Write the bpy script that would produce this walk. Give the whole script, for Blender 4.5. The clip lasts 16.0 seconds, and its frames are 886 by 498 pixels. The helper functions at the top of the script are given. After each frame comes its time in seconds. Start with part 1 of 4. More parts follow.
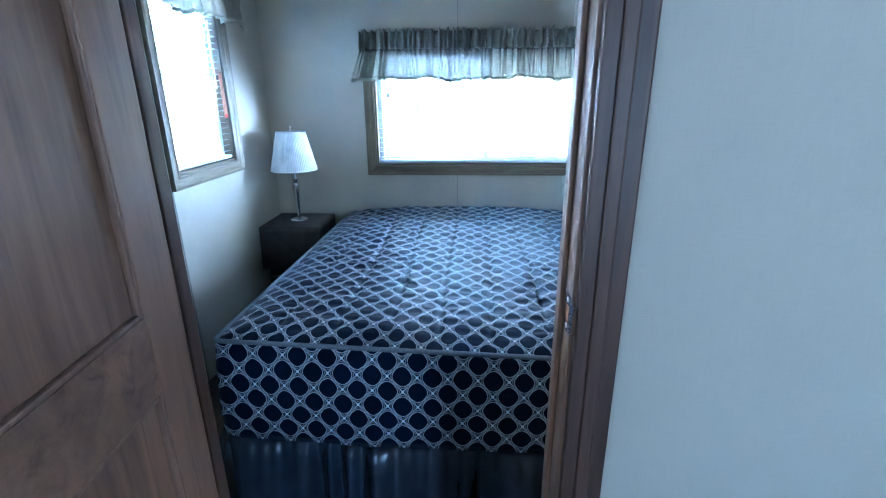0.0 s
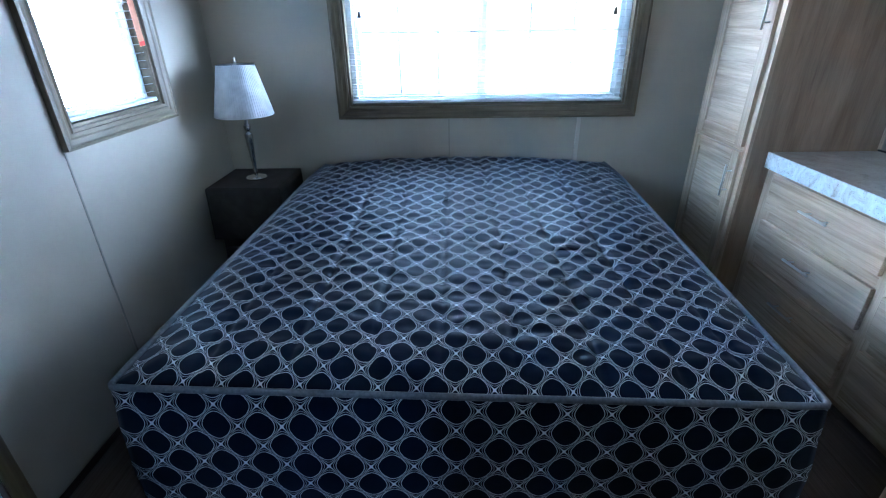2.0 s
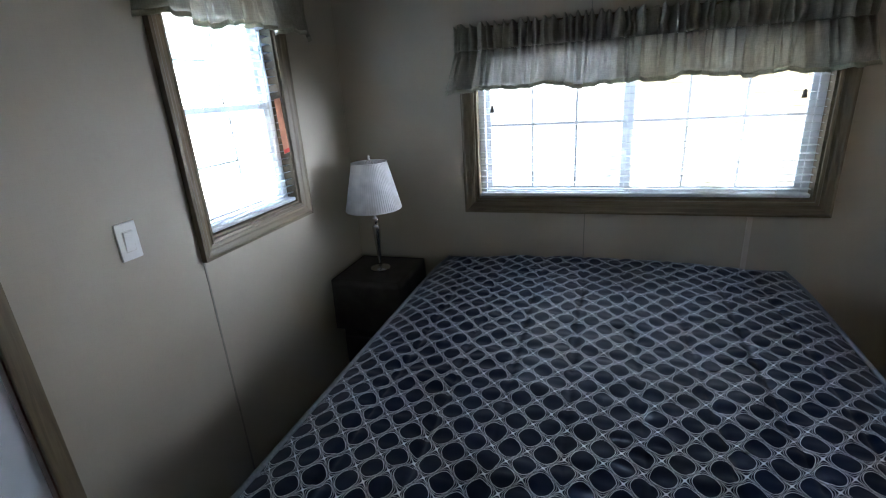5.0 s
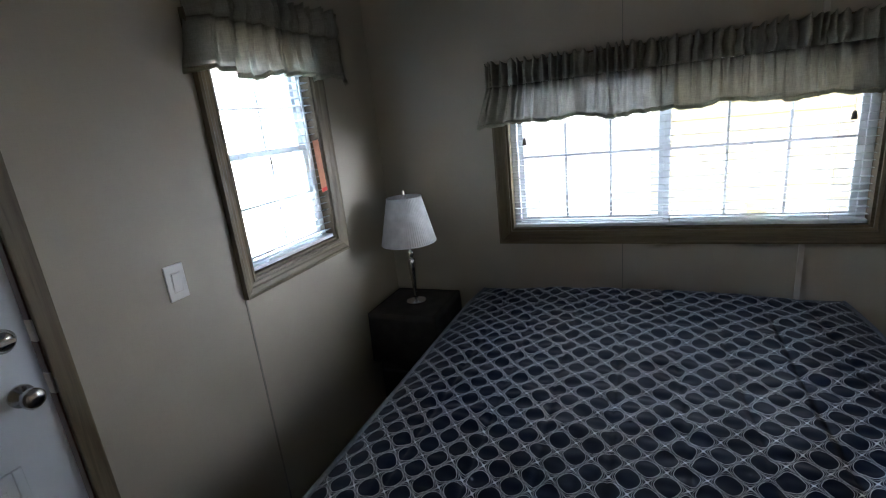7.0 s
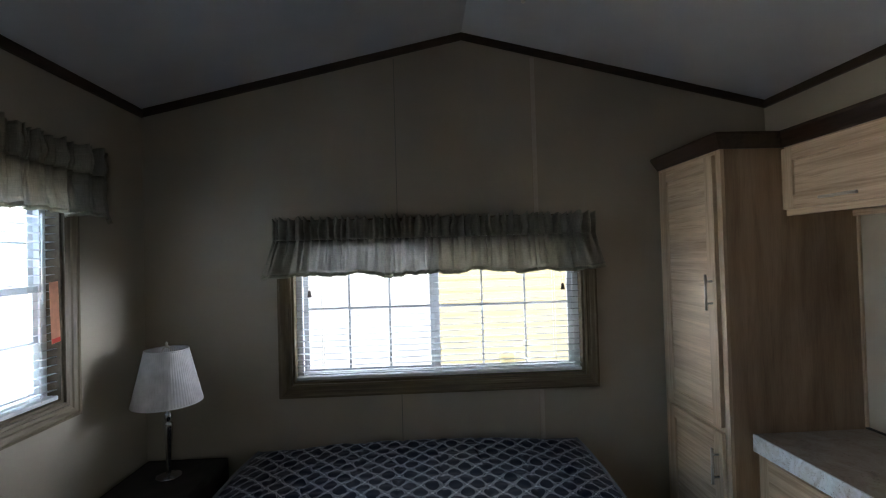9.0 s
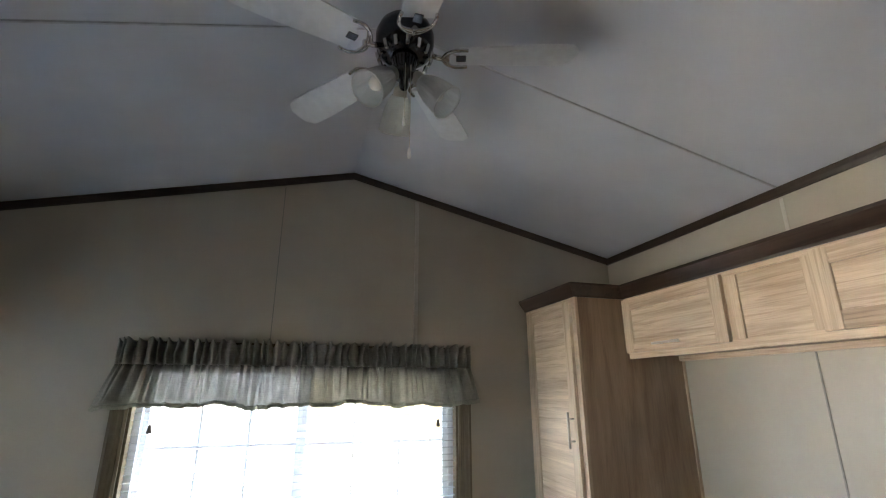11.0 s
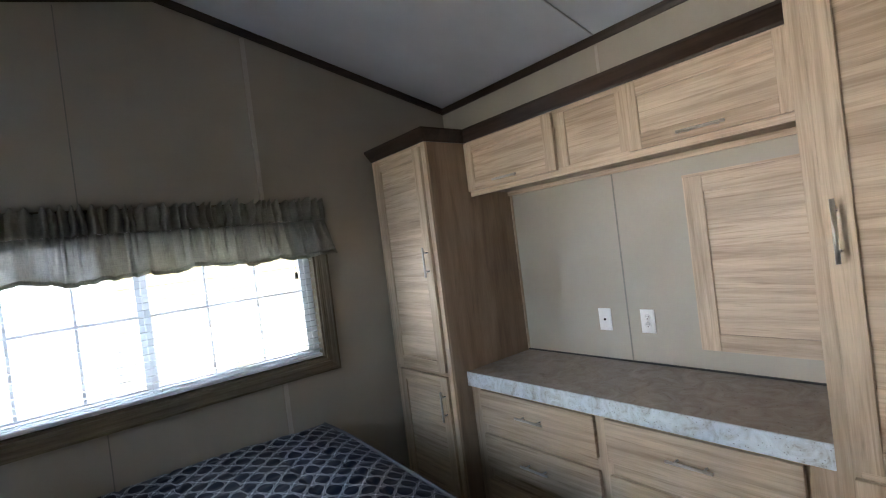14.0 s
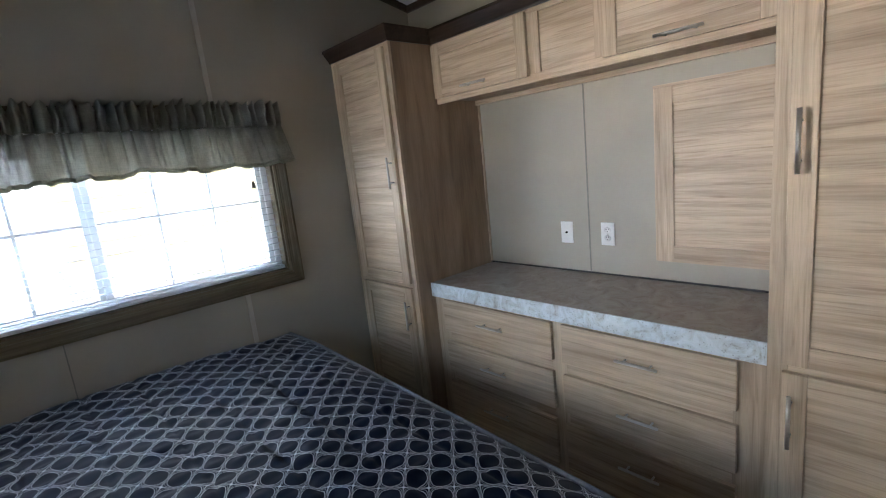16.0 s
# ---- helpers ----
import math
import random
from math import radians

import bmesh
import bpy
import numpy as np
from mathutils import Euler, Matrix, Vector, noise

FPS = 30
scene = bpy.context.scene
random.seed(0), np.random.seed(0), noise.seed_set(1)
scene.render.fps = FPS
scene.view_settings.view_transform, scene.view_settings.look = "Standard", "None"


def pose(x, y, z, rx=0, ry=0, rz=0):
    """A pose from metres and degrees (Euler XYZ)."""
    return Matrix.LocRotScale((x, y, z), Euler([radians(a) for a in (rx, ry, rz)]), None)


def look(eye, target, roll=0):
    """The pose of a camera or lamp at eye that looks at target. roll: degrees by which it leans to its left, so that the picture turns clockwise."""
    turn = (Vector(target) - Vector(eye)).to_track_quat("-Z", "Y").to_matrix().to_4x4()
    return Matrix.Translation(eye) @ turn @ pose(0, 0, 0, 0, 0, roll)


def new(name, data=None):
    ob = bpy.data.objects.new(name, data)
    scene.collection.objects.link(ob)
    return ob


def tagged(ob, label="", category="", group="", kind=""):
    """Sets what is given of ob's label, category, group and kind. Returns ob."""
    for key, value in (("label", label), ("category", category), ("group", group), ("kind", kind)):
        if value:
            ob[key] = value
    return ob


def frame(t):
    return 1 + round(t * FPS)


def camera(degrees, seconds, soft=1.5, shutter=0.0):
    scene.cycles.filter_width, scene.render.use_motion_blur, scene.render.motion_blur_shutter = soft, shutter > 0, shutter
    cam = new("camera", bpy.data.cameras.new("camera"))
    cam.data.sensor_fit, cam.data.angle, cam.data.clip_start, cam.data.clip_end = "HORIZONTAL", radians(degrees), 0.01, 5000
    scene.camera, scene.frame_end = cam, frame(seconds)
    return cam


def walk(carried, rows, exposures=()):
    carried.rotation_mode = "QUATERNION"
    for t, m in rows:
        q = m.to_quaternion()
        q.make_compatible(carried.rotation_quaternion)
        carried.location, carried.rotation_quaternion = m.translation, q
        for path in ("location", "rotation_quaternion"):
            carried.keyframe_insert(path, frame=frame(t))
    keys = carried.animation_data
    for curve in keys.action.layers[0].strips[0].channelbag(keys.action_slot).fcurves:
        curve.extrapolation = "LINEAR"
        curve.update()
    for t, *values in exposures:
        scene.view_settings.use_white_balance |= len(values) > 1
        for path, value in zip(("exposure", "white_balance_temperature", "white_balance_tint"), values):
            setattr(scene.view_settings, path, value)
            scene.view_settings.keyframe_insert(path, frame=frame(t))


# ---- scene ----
cam = camera(87.1, 16.0, 1.1)
PATH = [
    (0, (-0.032, -0.005, 1.577), (-0.149, 1.89, 0.949), -0.4),
    (0.5, (-0.104, 0.031, 1.572), (-0.437, 1.888, 0.911), -1.4),
    (1, (-0.136, 0.186, 1.562), (-0.397, 2.018, 0.805), -1.3),
    (1.5, (-0.15, 0.39, 1.531), (-0.193, 2.186, 0.653), -0.5),
    (2, (-0.108, 0.562, 1.526), (-0.155, 2.363, 0.656), -0.9),
    (2.5, (-0.079, 0.74, 1.566), (-0.281, 2.553, 0.746), -2.8),
    (3, (-0.091, 0.845, 1.664), (-0.289, 2.656, 0.841), -2.3),
    (3.5, (-0.03, 0.956, 1.602), (-0.247, 2.768, 0.785), -2.3),
    (4, (-0.058, 0.914, 1.67), (-0.398, 2.721, 0.882), -3.0),
    (4.5, (-0.101, 0.906, 1.7), (-0.575, 2.71, 0.978), -3.5),
    (5, (-0.104, 0.884, 1.7), (-0.702, 2.679, 1.05), -3.8),
    (5.2, (-0.116, 0.869, 1.701), (-0.743, 2.668, 1.093), -3.8),
    (7.3, (-0.073, 0.897, 1.74), (-0.844, 2.672, 1.237), -5.9),
    (7.5, (-0.061, 0.885, 1.744), (-0.843, 2.663, 1.268), -5.6),
    (8, (-0.026, 0.884, 1.751), (-0.785, 2.683, 1.319), -4.7),
    (8.5, (0.004, 0.887, 1.759), (-0.41, 2.821, 1.466), -3.2),
    (9, (0.003, 0.846, 1.762), (0.089, 2.844, 1.796), -1.6),
    (9.5, (0.026, 0.791, 1.769), (0.35, 2.714, 2.212), -1.1),
    (9.7, (0.03, 0.785, 1.773), (0.407, 2.671, 2.322), -0.7),
    (11.8, (-0.015, 0.845, 1.695), (0.725, 2.623, 2.234), -4.0),
    (12, (-0.023, 0.858, 1.661), (0.794, 2.627, 2.113), -5.0),
    (12.5, (-0.031, 0.884, 1.609), (0.982, 2.588, 1.876), -7.0),
    (13, (-0.009, 0.894, 1.608), (1.183, 2.494, 1.735), -8.0),
    (13.5, (-0.133, 0.903, 1.641), (1.098, 2.478, 1.717), -7.8),
    (14, (-0.208, 0.912, 1.646), (1.053, 2.465, 1.629), -7.1),
    (14.5, (-0.222, 0.942, 1.633), (1.06, 2.472, 1.51), -6.5),
    (15, (-0.204, 0.943, 1.62), (1.093, 2.447, 1.379), -6.3),
    (15.5, (-0.203, 0.95, 1.609), (1.105, 2.426, 1.276), -6.0),
    (16, (-0.197, 0.943, 1.612), (1.126, 2.393, 1.231), -6.2),
]
EXPOSURES = [
    (0, 3.9, 4000, 0), (0.5, 3.5, 4050, 1), (1.5, 3.2, 4200, 3), (3.5, 2.68, 5000, 7), (5, 2.22, 5550, 9), (7.5, 1.7, 5800, 10), (9, 1.35, 5950, 10),
    (9.7, 1.5, 5850, 10), (11.8, 2.95, 6100, 10), (12.5, 2.35, 6050, 10), (13, 2.25, 5900, 10), (14, 2.2, 5750, 11), (16, 2.25, 5600, 11),
]
walk(cam, [(t, look(eye, target, roll)) for t, eye, target, roll in PATH], EXPOSURES)

# ---- world, sun, exposure ----
world = bpy.data.worlds.new("sky")
scene.world = world
world.use_nodes = True
_wn = world.node_tree.nodes
_sky = _wn.new("ShaderNodeTexSky")
_sky.sky_type, _sky.sun_disc = "NISHITA", False
_sky.sun_elevation, _sky.sun_rotation = radians(48), radians(184)
_sky.air_density, _sky.dust_density = 1.0, 1.5
world.node_tree.links.new(_sky.outputs[0], _wn["Background"].inputs[0])
_wn["Background"].inputs[1].default_value = 0.11
sun_data = bpy.data.lights.new("sun", "SUN")
sun_data.energy, sun_data.angle, sun_data.color = 3.4, radians(0.6), (1.0, 0.95, 0.86)
sun = new("sun", sun_data)
sun.matrix_world = look((-0.6, -8, 9), (0, 0, 0))


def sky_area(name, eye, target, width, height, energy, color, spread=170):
    """Added area lamp that stands in for sky or sunlit-ground light through a window."""
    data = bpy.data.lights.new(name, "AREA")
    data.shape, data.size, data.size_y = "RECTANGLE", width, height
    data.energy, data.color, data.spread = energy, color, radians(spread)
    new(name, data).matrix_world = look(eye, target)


# lamps added outside each window: cool skylight slants down, sunlit ground's warm light up
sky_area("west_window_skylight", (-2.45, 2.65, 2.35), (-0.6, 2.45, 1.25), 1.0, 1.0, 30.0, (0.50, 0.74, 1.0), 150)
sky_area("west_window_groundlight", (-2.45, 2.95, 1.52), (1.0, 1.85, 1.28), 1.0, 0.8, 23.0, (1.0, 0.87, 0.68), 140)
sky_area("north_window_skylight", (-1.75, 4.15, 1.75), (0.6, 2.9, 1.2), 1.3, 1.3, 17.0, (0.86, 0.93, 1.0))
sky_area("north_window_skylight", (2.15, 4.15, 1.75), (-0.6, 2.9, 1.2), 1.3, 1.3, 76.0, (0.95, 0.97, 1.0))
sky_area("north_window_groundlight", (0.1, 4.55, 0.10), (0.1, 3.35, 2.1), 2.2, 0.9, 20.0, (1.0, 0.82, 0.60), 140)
# unseen hall: fill lamps added to brighten the door leaf and bed foot
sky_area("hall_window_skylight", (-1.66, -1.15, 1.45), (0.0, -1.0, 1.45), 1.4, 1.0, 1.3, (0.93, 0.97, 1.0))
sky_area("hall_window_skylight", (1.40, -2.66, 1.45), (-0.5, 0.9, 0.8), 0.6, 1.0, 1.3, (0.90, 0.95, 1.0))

# ---- materials ----


def material(name, rough=0.5, metal=0.0, coat=0.0):
    m = bpy.data.materials.new(name)
    m.use_nodes = True
    nt = m.node_tree
    b = nt.nodes["Principled BSDF"]
    b.inputs["Roughness"].default_value = rough
    b.inputs["Metallic"].default_value = metal
    b.inputs["Coat Weight"].default_value = coat
    return m, nt, b


def node(nt, kind, **props):
    n = nt.nodes.new("ShaderNode" + kind)
    for key, value in props.items():
        n.inputs[key].default_value = value
    return n


def coords(nt, scale=(1, 1, 1), shift=False):
    tc = nt.nodes.new("ShaderNodeTexCoord")
    mp = nt.nodes.new("ShaderNodeMapping")
    mp.inputs["Scale"].default_value = scale
    nt.links.new(tc.outputs["Object"], mp.inputs[0])
    if shift:
        info = nt.nodes.new("ShaderNodeObjectInfo")
        mul = nt.nodes.new("ShaderNodeMath")
        mul.operation = "MULTIPLY"
        mul.inputs[1].default_value = 37.0
        nt.links.new(info.outputs["Random"], mul.inputs[0])
        nt.links.new(mul.outputs[0], mp.inputs["Location"])
    return mp


def ramp(nt, src, stops):
    r = nt.nodes.new("ShaderNodeValToRGB")
    while len(r.color_ramp.elements) < len(stops):
        r.color_ramp.elements.new(0.5)
    for e, (p, c) in zip(r.color_ramp.elements, stops):
        e.position, e.color = p, (*c, 1) if len(c) == 3 else c
    nt.links.new(src, r.inputs[0])
    return r


def bump(nt, b, src, strength, dist=0.002):
    bp = nt.nodes.new("ShaderNodeBump")
    bp.inputs["Strength"].default_value, bp.inputs["Distance"].default_value = strength, dist
    nt.links.new(src, bp.inputs["Height"])
    nt.links.new(bp.outputs[0], b.inputs["Normal"])
    return bp


def mix(nt, kind, fac, a, b_):
    m = nt.nodes.new("ShaderNodeMix")
    m.data_type, m.blend_type = "RGBA", kind
    if isinstance(fac, float):
        m.inputs[0].default_value = fac
    else:
        nt.links.new(fac, m.inputs[0])
    for i, v in ((6, a), (7, b_)):
        if isinstance(v, tuple):
            m.inputs[i].default_value = (*v, 1)
        else:
            nt.links.new(v, m.inputs[i])
    return m.outputs[2]


def plain(name, color, rough=0.5, metal=0.0, vary=0.12, scale=30.0, relief=0.1, coat=0.0):
    """A paint, plastic or metal with fine mottling and relief."""
    m, nt, b = material(name, rough, metal, coat)
    mp = coords(nt)
    n1, n2 = node(nt, "TexNoise", Scale=scale, Detail=4.0), node(nt, "TexNoise", Scale=scale * 9, Detail=2.0)
    for n in (n1, n2):
        nt.links.new(mp.outputs[0], n.inputs["Vector"])
    r = ramp(nt, n1.outputs[0], [(0.3, [c * (1 - vary) for c in color]), (0.7, [min(1, c * (1 + vary)) for c in color])])
    nt.links.new(r.outputs[0], b.inputs["Base Color"])
    if relief:
        bump(nt, b, n2.outputs[0], relief, 0.001)
    return m


def wallpaper(name, color):
    """Vinyl wallboard with a faint linen weave and soft blotches."""
    m, nt, b = material(name, 0.55)
    big = node(nt, "TexNoise", Scale=2.2, Detail=5.0)
    nt.links.new(coords(nt).outputs[0], big.inputs["Vector"])
    wa, wb = node(nt, "TexNoise", Scale=1.0, Detail=2.0), node(nt, "TexNoise", Scale=1.0, Detail=2.0)
    nt.links.new(coords(nt, (900, 900, 40)).outputs[0], wa.inputs["Vector"])
    nt.links.new(coords(nt, (40, 40, 900)).outputs[0], wb.inputs["Vector"])
    add = nt.nodes.new("ShaderNodeMath")
    nt.links.new(wa.outputs[0], add.inputs[0])
    nt.links.new(wb.outputs[0], add.inputs[1])
    r = ramp(nt, big.outputs[0], [(0.3, [c * 0.92 for c in color]), (0.7, [c * 1.06 for c in color])])
    weave = ramp(nt, add.outputs[0], [(0.7, (0.9, 0.9, 0.9)), (1.0, (1, 1, 1))])
    nt.links.new(mix(nt, "MULTIPLY", 0.6, r.outputs[0], weave.outputs[0]), b.inputs["Base Color"])
    bump(nt, b, add.outputs[0], 0.12, 0.001)
    return m


def wood(name, light, dark, axis, rough=0.5, ring=1.0, shift=True, streaks=0.7):
    """Printed wood grain that runs along one axis."""
    m, nt, b = material(name, rough)
    along, across = 1.6, 26.0 * ring
    sc = [across] * 3
    sc[axis] = along
    grain = node(nt, "TexNoise", Scale=1.0, Detail=6.0, Roughness=0.65, Distortion=0.6)
    nt.links.new(coords(nt, sc, shift).outputs[0], grain.inputs["Vector"])
    sc2 = [6.0 * ring] * 3
    sc2[axis] = 0.8
    broad = node(nt, "TexNoise", Scale=1.0, Detail=3.0, Distortion=1.2)
    nt.links.new(coords(nt, sc2, shift).outputs[0], broad.inputs["Vector"])
    sc3 = [320.0] * 3
    sc3[axis] = 12.0
    pore = node(nt, "TexNoise", Scale=1.0, Detail=2.0)
    nt.links.new(coords(nt, sc3, shift).outputs[0], pore.inputs["Vector"])
    mid = [(a + c) / 2 for a, c in zip(light, dark)]
    r1 = ramp(nt, grain.outputs[0], [(0.30, dark), (0.43, mid), (0.55, light), (0.75, [min(1, c * 1.1) for c in light])])
    r2 = ramp(nt, broad.outputs[0], [(0.3, (0.72, 0.70, 0.68)), (0.6, (1, 1, 1))])
    r3 = ramp(nt, pore.outputs[0], [(0.3, (0.86, 0.85, 0.84)), (0.55, (1, 1, 1))])
    sc4 = [46.0 * ring] * 3
    sc4[axis] = 2.4
    streak = node(nt, "TexNoise", Scale=1.0, Detail=4.0, Distortion=0.9)
    nt.links.new(coords(nt, sc4, shift).outputs[0], streak.inputs["Vector"])
    r4 = ramp(nt, streak.outputs[0], [(0.30, (0.50, 0.44, 0.40)), (0.40, (0.92, 0.91, 0.90)), (0.46, (1, 1, 1))])
    c = mix(nt, "MULTIPLY", 0.8, mix(nt, "MULTIPLY", 1.0, r1.outputs[0], r2.outputs[0]), r3.outputs[0])
    c = mix(nt, "MULTIPLY", streaks, c, r4.outputs[0])
    nt.links.new(c, b.inputs["Base Color"])
    bump(nt, b, pore.outputs[0], 0.15, 0.0006)
    return m


def cloth_material(name, color, through_amount, rough=0.9, weave=700.0, sheer=0.0, slubs=True):
    """Thin woven cloth that lets some light through."""
    m, nt, b = material(name, rough)
    wa, wb = node(nt, "TexWave", Scale=weave, Distortion=1.5), node(nt, "TexNoise", Scale=14.0, Detail=5.0)
    mp = coords(nt)
    nt.links.new(mp.outputs[0], wa.inputs["Vector"])
    nt.links.new(mp.outputs[0], wb.inputs["Vector"])
    slub = node(nt, "TexNoise", Scale=1.0, Detail=3.0)
    nt.links.new(coords(nt, (260, 260, 30)).outputs[0], slub.inputs["Vector"])
    slub_h = node(nt, "TexNoise", Scale=1.0, Detail=3.0)
    nt.links.new(coords(nt, (25, 25, 420)).outputs[0], slub_h.inputs["Vector"])
    r = ramp(nt, wb.outputs[0], [(0.3, [c * 0.85 for c in color]), (0.7, [min(1, c * 1.1) for c in color])])
    s = ramp(nt, slub.outputs[0], [(0.35, (0.82, 0.82, 0.82)), (0.6, (1, 1, 1))])
    s2 = ramp(nt, slub_h.outputs[0], [(0.35, (0.82, 0.82, 0.82)), (0.6, (1, 1, 1))])
    c = mix(nt, "MULTIPLY", 0.8, mix(nt, "MULTIPLY", 0.8, r.outputs[0], s.outputs[0]), s2.outputs[0])
    if not slubs:
        c = r.outputs[0]
    nt.links.new(c, b.inputs["Base Color"])
    bump(nt, b, slub.outputs[0], 0.3 if slubs else 0.03, 0.001)
    if through_amount:
        tr = nt.nodes.new("ShaderNodeBsdfTranslucent")
        nt.links.new(c, tr.inputs[0])
        mx = nt.nodes.new("ShaderNodeMixShader")
        mx.inputs[0].default_value = through_amount
        nt.links.new(b.outputs[0], mx.inputs[1])
        nt.links.new(tr.outputs[0], mx.inputs[2])
        last = mx.outputs[0]
        if sheer:
            # gaps between the threads
            clear = nt.nodes.new("ShaderNodeBsdfTransparent")
            m2 = nt.nodes.new("ShaderNodeMixShader")
            folds = node(nt, "TexNoise", Scale=1.0, Detail=3.0, Distortion=0.8)
            nt.links.new(coords(nt, (15, 15, 2.0)).outputs[0], folds.inputs["Vector"])
            fr = ramp(nt, folds.outputs[0], [(0.30, (sheer * 0.55,) * 3), (0.62, (sheer,) * 3)])
            nt.links.new(fr.outputs[0], m2.inputs[0])
            dens = ramp(nt, folds.outputs[0], [(0.30, (through_amount * 0.75,) * 3), (0.62, (through_amount,) * 3)])
            nt.links.new(dens.outputs[0], mx.inputs[0])
            nt.links.new(last, m2.inputs[1])
            nt.links.new(clear.outputs[0], m2.inputs[2])
            last = m2.outputs[0]
        nt.links.new(last, nt.nodes["Material Output"].inputs[0])
    return m


def quilt_material():
    """Dark satin with a woven trellis of double threads; UV in metres."""
    m, nt, b = material("comforter_satin", 0.42)
    uv = nt.nodes.new("ShaderNodeUVMap")
    sep = nt.nodes.new("ShaderNodeSeparateXYZ")
    wob = node(nt, "TexNoise", Scale=9.0, Detail=2.0)
    nt.links.new(uv.outputs[0], wob.inputs["Vector"])
    warp = nt.nodes.new("ShaderNodeVectorMath")
    warp.operation = "MULTIPLY_ADD"
    warp.inputs[1].default_value = (0.007, 0.007, 0)
    nt.links.new(wob.outputs["Color"], warp.inputs[0])
    nt.links.new(uv.outputs[0], warp.inputs[2])
    nt.links.new(warp.outputs[0], sep.inputs[0])

    def math_node(op, a, c=None, d=None):
        n = nt.nodes.new("ShaderNodeMath")
        n.operation = op
        for i, v in enumerate((a, c, d)):
            if v is None:
                continue
            if isinstance(v, (int, float)):
                n.inputs[i].default_value = v
            else:
                nt.links.new(v, n.inputs[i])
        return n.outputs[0]

    # double rings round each cell, and threads that cross between the cells
    w, h = 0.1055, 0.109
    pu = math_node("MULTIPLY_ADD", sep.outputs[0], 2 * math.pi / w, -0.616 * math.pi)
    pv = math_node("MULTIPLY_ADD", sep.outputs[1], 2 * math.pi / h, -0.412 * math.pi)
    cu, cv = math_node("COSINE", pu), math_node("COSINE", pv)
    su, sv = math_node("SINE", pu), math_node("SINE", pv)
    g = math_node("SQRT", math_node("ADD", math_node("MULTIPLY", su, su), math_node("MULTIPLY_ADD", sv, sv, 0.02)))
    af = math_node("ABSOLUTE", math_node("ADD", cu, cv))
    # 2 at a crossing of the threads, 0 midway between two crossings
    cross = math_node("ABSOLUTE", math_node("SUBTRACT", cu, cv))

    def thread(swell, level, width):
        value = math_node("MULTIPLY_ADD", cross, -swell, af)
        d = math_node("ABSOLUTE", math_node("SUBTRACT", value, level))
        d = math_node("DIVIDE", d, math_node("MAXIMUM", g, 0.45))
        one = math_node("MINIMUM", math_node("MULTIPLY_ADD", d, -1.0 / width, 1.6), 1.0)
        return math_node("MAXIMUM", one, 0.0)

    lines = math_node("MAXIMUM", thread(0.12, 0.31, 0.041), math_node("MULTIPLY", thread(0.05, 0.12, 0.032), 0.68))
    near = math_node("MAXIMUM", math_node("MULTIPLY_ADD", cross, 0.75, -0.55), 0.0)
    lines = math_node("MAXIMUM", lines, math_node("MULTIPLY", thread(0.0, 0.0, 0.066), near))
    fibre = node(nt, "TexNoise", Scale=420.0, Detail=2.0)
    nt.links.new(uv.outputs[0], fibre.inputs["Vector"])
    lines = math_node("MULTIPLY", lines, math_node("MULTIPLY_ADD", fibre.outputs[0], 0.5, 0.75))
    lines = math_node("MINIMUM", lines, 1.0)
    ground = node(nt, "TexNoise", Scale=6.0, Detail=4.0)
    nt.links.new(uv.outputs[0], ground.inputs["Vector"])
    base = ramp(nt, ground.outputs[0], [(0.3, (0.002, 0.004, 0.012)), (0.7, (0.004, 0.008, 0.024))])
    nt.links.new(mix(nt, "MIX", lines, base.outputs[0], (0.80, 0.83, 0.88)), b.inputs["Base Color"])
    rr = math_node("MULTIPLY_ADD", lines, -0.10, 0.42)
    nt.links.new(rr, b.inputs["Roughness"])
    nt.links.new(math_node("MULTIPLY_ADD", lines, 0.60, 0.12), b.inputs["Specular IOR Level"])
    bump(nt, b, lines, 0.35, 0.002)
    # the sky's blue reflection is put into the specular and sheen tints
    b.inputs["Specular Tint"].default_value = (0.42, 0.68, 1.0, 1.0)
    b.inputs["Sheen Weight"].default_value, b.inputs["Sheen Roughness"].default_value = 0.05, 0.30
    b.inputs["Sheen Tint"].default_value = (0.25, 0.52, 1.0, 1.0)
    return m


def laminate(name, tones, scale, flecked=0.48):
    """Mottled stone-look laminate."""
    m, nt, b = material(name, 0.32)
    mp = coords(nt)
    a, s = node(nt, "TexNoise", Scale=scale, Detail=7.0, Roughness=0.7, Distortion=1.4), node(nt, "TexVoronoi", Scale=scale * 7)
    for n in (a, s):
        nt.links.new(mp.outputs[0], n.inputs["Vector"])
    r = ramp(nt, a.outputs[0], [(0.28, tones[0]), (0.42, tones[1]), (0.54, tones[2]), (0.68, tones[3])])
    fleck = ramp(nt, s.outputs["Distance"], [(0.10, (0.35, 0.34, 0.33)), (0.24, (1, 1, 1))])
    patch = node(nt, "TexNoise", Scale=scale * 2.5, Detail=2.0)
    nt.links.new(mp.outputs[0], patch.inputs["Vector"])
    where = ramp(nt, patch.outputs[0], [(flecked, (0, 0, 0)), (flecked + 0.10, (1, 1, 1))])
    nt.links.new(mix(nt, "MULTIPLY", where.outputs[0], r.outputs[0], fleck.outputs[0]), b.inputs["Base Color"])
    return m


def glass_material(name, tint=(1, 1, 1), rough=0.0):
    m, nt, b = material(name, rough)
    b.inputs["Base Color"].default_value = (*tint, 1)
    b.inputs["Transmission Weight"].default_value = 1.0
    b.inputs["IOR"].default_value = 1.45
    return m


